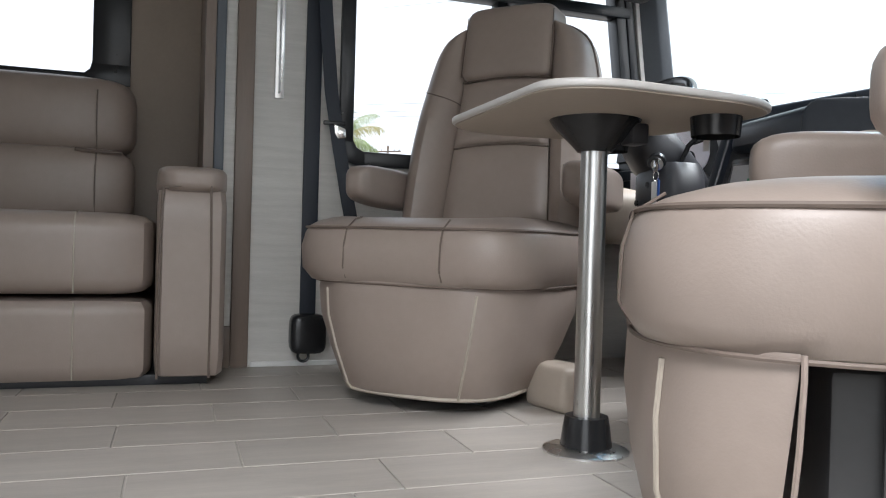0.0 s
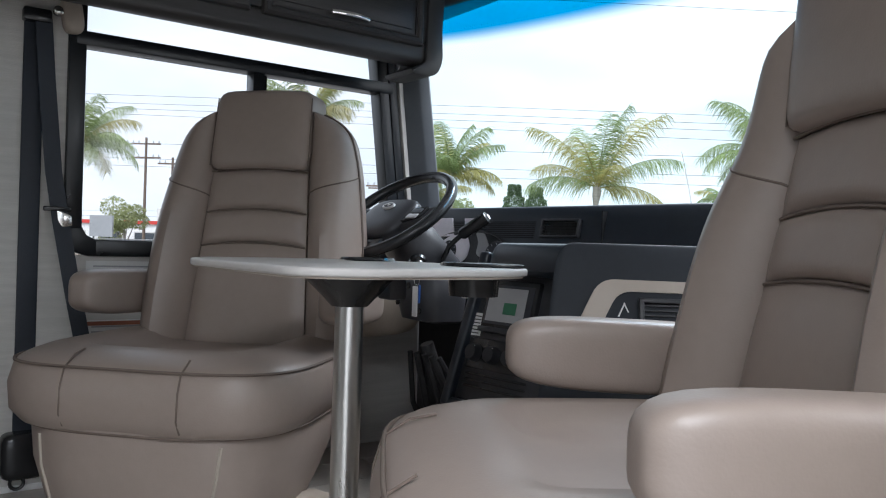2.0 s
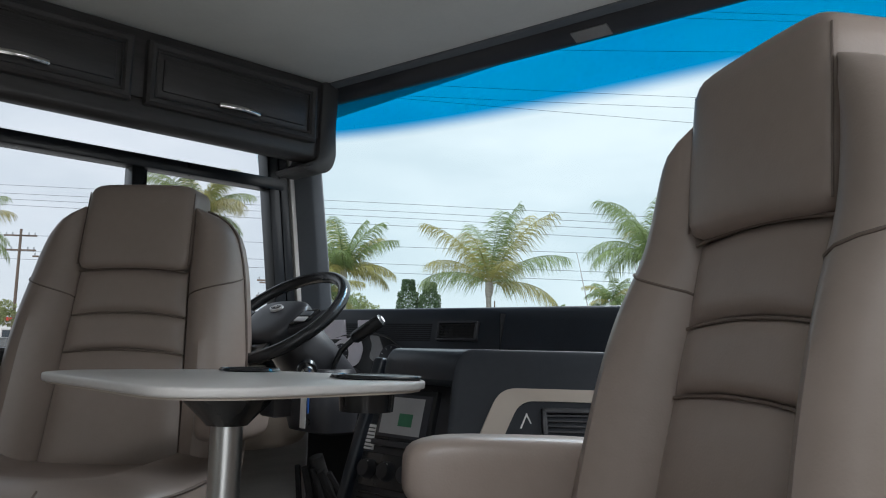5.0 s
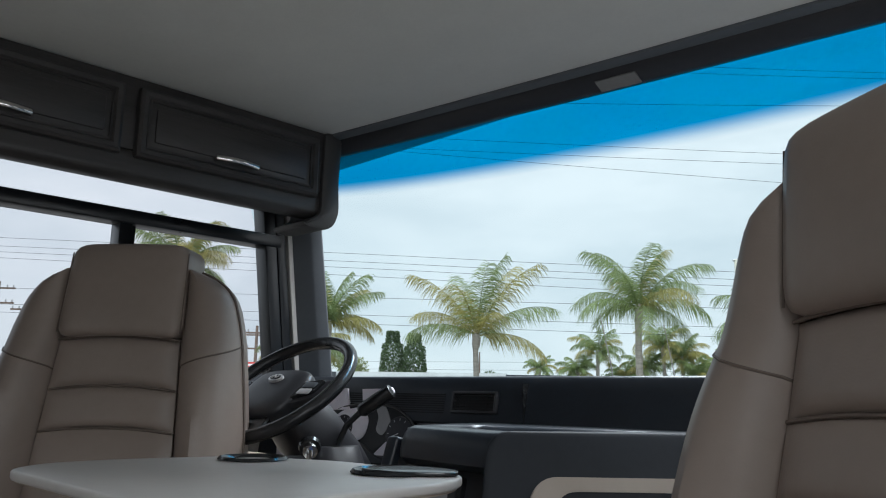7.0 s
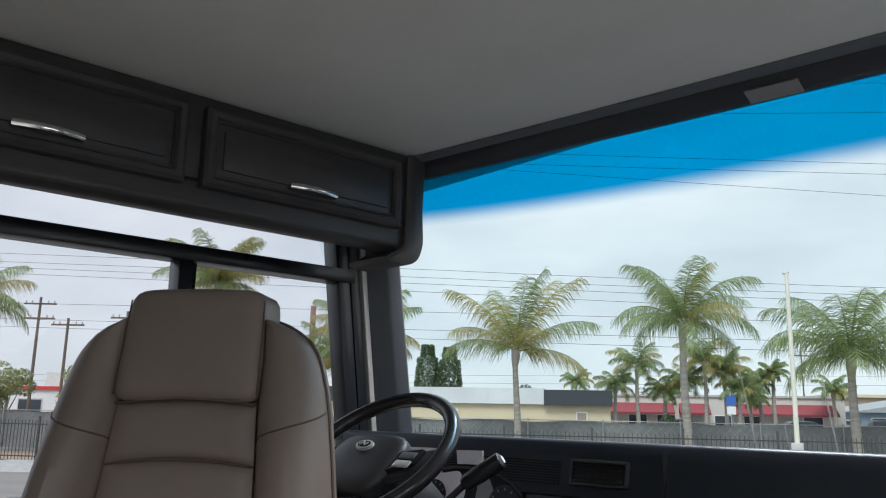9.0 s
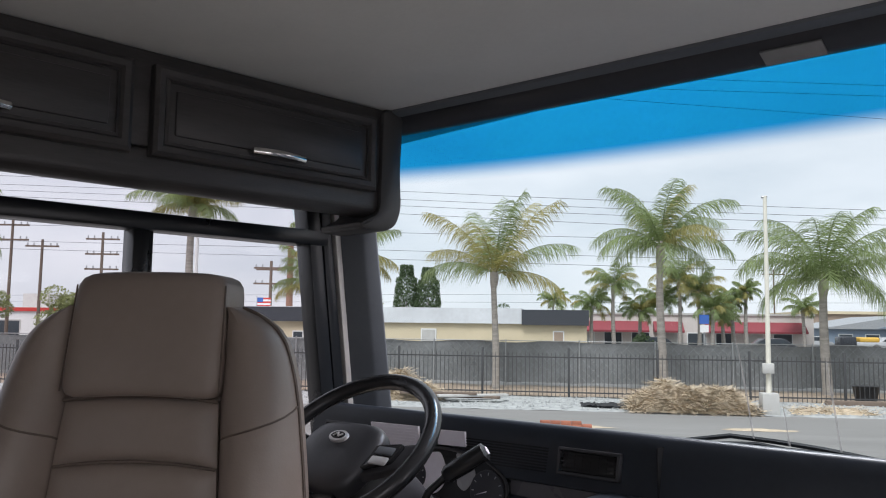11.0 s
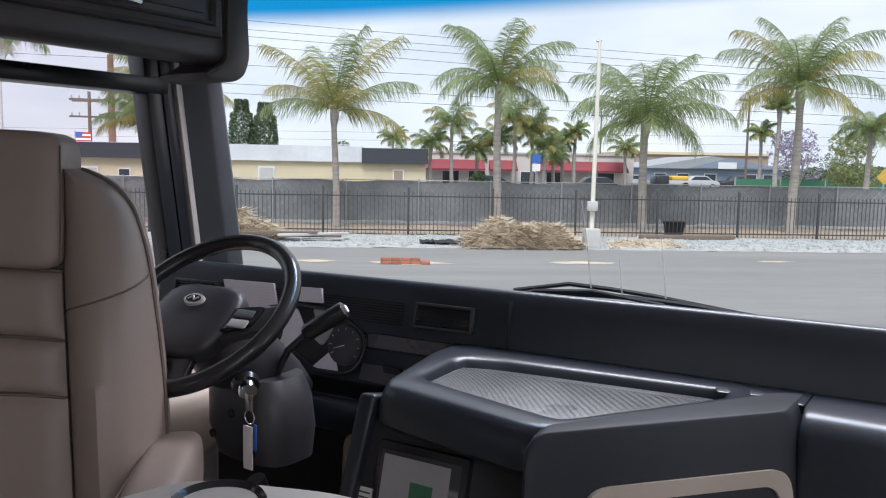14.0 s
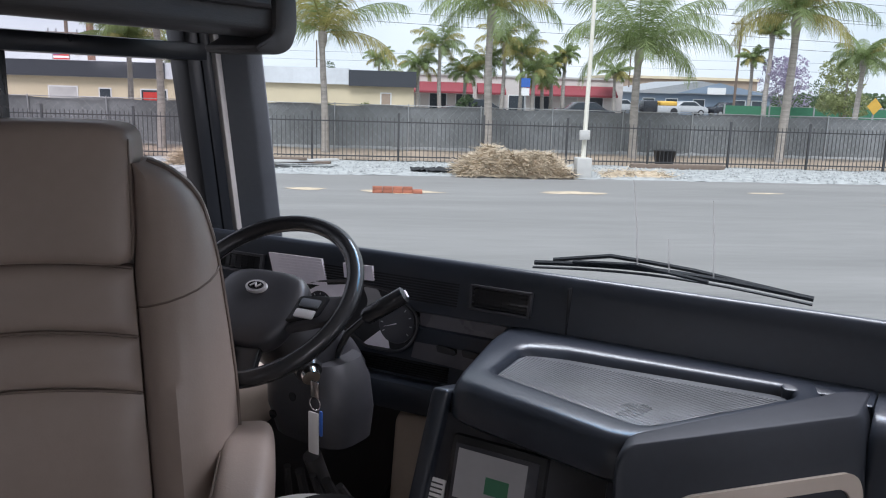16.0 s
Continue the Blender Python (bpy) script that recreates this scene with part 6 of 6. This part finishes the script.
for k, (u, v, w_) in enumerate(((-4.1, -2.55, 0.55), (-0.75, -2.9, 0.3))):
    sk = out_thing("plastic_sheet", "crumpled black plastic sheet by the straw", "sheet", u, v, 0.03)
    part("film", sheet(lambda x, y: (x * w_, y * 0.3, 0.06 + 0.12 * abs(noise.noise((x * 4 + k, y * 4, 1)))), span(-1, 1, 20), span(-1, 1, 12)), cable_mat, sk)
bn = out_thing("black_bucket", "black plastic tub by the fence", "bucket", 3.15, 0.5, 0.05)
part("tub", loft([(0, 0.26, 0.26, 0), (0.42, 0.33, 0.33, 0), (0.45, 0.36, 0.36, 0), (0.43, 0.31, 0.31, 0), (0.1, 0.25, 0.25, 0)], 20, 2), cable_mat, bn)
for k in range(14):
    bk = out_thing("brick", "loose red brick in a low stack on the asphalt", "brick", -5.48 + 0.208 * (k % 5), -6.42 + 0.11 * ((k // 5) % 2), 0.035 + (0.068 if k >= 10 else 0), (k * 37) % 7 - 3, group="stacked bricks")
    part("block", box(-0.10, 0.10, -0.048, 0.048, -0.034, 0.034, 0.004), brick_mat, bk)
dust = out_thing("dust_patch", "sandy dust patches on the asphalt", "stain", 0, 0, kind="stuff")
db = bmesh.new()
rng = random.Random(9)
for u, v, w_, d_ in ((-5.0, -6.2, 1.0, 0.35), (-1.2, -5.9, 0.85, 0.28), (3.4, -5.4, 0.5, 0.12), (5.5, -7.0, 0.4, 0.06), (-7.0, -6.0, 0.5, 0.2)):
    ring = [db.verts.new((u + w_ * math.cos(a) * rng.uniform(0.6, 1.1), v + d_ * math.sin(a) * rng.uniform(0.6, 1.1), 0.006)) for a in span(0, 6.0, 22)]
    db.faces.new(ring)
part("dust", db, straw_mat, dust, smooth=False)


def car(u, v, rz, material, label):
    c = out_thing("parked_car", label, "car", u, v, 0, rz, group="cars parked by the shops")
    prof = [(-2.1, 0.35), (-2.15, 0.75), (-1.9, 0.95), (-1.1, 1.0), (-0.6, 1.42), (0.7, 1.45), (1.35, 1.0), (2.0, 0.85), (2.15, 0.6), (2.1, 0.35)]
    part("body", prism(rounded(prof, 0.12, 3), "y", -0.85, 0.85, 0.05), material, c)
    part("glass", prism([(-0.95, 1.02), (-0.55, 1.36), (0.62, 1.38), (1.15, 1.02)], "y", -0.862, 0.862), glass_far, c, smooth=False)
    for x in (-1.35, 1.35):
        for y in (-0.86, 0.66):
            w_ = part("wheel", tube([(x, y, 0.32), (x, y + 0.2, 0.32)], 0.32, 18), cable_mat, c)
            part("rim", tube([(x, y - 0.01, 0.32), (x, y + 0.21, 0.32)], 0.19, 14), galv, w_)


car(1.0, 31, 5, car_dark, "dark car parked in front of the shops")
car(8.5, 31, 0, car_dark, "dark car parked in front of the shops")
car(18.8, 57, 20, car_white, "white car parked by the blue building")
car(26.0, 57, 0, car_white, "white car parked by the blue building")
car(30.5, 57, 10, car_dark, "dark car parked by the blue building")
ut = out_thing("utility_truck", "dark truck with an orange load by the blue building", "truck", 22.6, 56)
part("cab", box(-1.6, -0.2, -0.9, 0.9, 0.3, 1.45, 0.15, 3), car_dark, ut)
part("bed", box(-0.2, 2.2, -0.9, 0.9, 0.3, 0.95, 0.05), car_white, ut)
part("load", box(0.1, 1.9, -0.7, 0.7, 0.94, 1.40, 0.15, 3), yellow_paint, ut, "orange tarpaulin load")
for x in (-1.0, 1.5):
    part("wheel", tube([(x, -0.92, 0.38), (x, 0.92, 0.38)], 0.38, 18), cable_mat, ut)
sg = out_thing("road_sign", "yellow diamond road sign on a post", "road sign", 15.1, 9)
part("post", tube([(0, 0, 0), (0, 0, 2.1)], 0.035, 8), galv, sg)
part("plate", prism([(0, 1.55), (0.33, 1.9), (0, 2.25), (-0.33, 1.9)], "y", -0.05, -0.035), yellow_paint, sg, smooth=False)
sg = out_thing("road_sign", "blue and white shop sign on a post", "sign", 3.5, 26)
part("post", tube([(0, 0, 0), (0, 0, 3.1)], 0.05, 8), galv, sg)
part("plate", box(-0.28, 0.28, -0.07, -0.04, 2.3, 2.85), blue_paint, sg, smooth=False)
part("plate", box(-0.25, 0.25, -0.07, -0.04, 1.8, 2.25), white_paint, sg, smooth=False)
hills = out_thing("tree_line", "hazy distant tree line on the horizon", "trees", 0, 150, kind="stuff")
hb = bmesh.new()
rng = random.Random(11)
for k in range(9000):
    u = rng.uniform(-220, 180)
    top = 3.0 + 1.3 * noise.noise((u * 0.05, 0, 0)) + 0.9 * noise.noise((u * 0.25, 3, 0))
    h = top * rng.uniform(0.02, 1.0)
    s = rng.uniform(0.35, 0.8)
    w = rng.uniform(-4, 4)
    hb.faces.new([hb.verts.new((u + s * math.cos(a) * rng.uniform(0.5, 1), w + rng.uniform(-0.3, 0.3), max(0, h + s * rng.uniform(0.4, 0.8) * math.sin(a)))) for a in span(0, 5.2, 6)])
part("foliage", hb, leaf_dark, hills, smooth=False)

# ---- floor tiles ----
tile_me = mesh_of("tile", box(-0.0985, 0.0985, -0.2335, 0.2335, -0.0038, 0.0, 0.0012, 1), tile_mat, False)
offs = {0: 1.705, 1: 1.912, 2: 1.665, 3: 1.88, 4: 1.64, 5: 1.86}
for r in range(-3, 11):
    xc = -0.17 - 0.2 * r
    if xc < -2.0 or xc > 0.62:
        continue
    y0 = offs.get(r, 1.70 + 0.19 * (r % 3))
    for k in range(-7, 5):
        yc = y0 + 0.235 + 0.47 * k
        if yc - 0.235 > 3.3 or (xc < -1.5 and yc > 1.7):
            continue
        t = new("tile", tile_me)
        t.matrix_basis = pose(xc, yc, 0.0)
        t.parent = floor
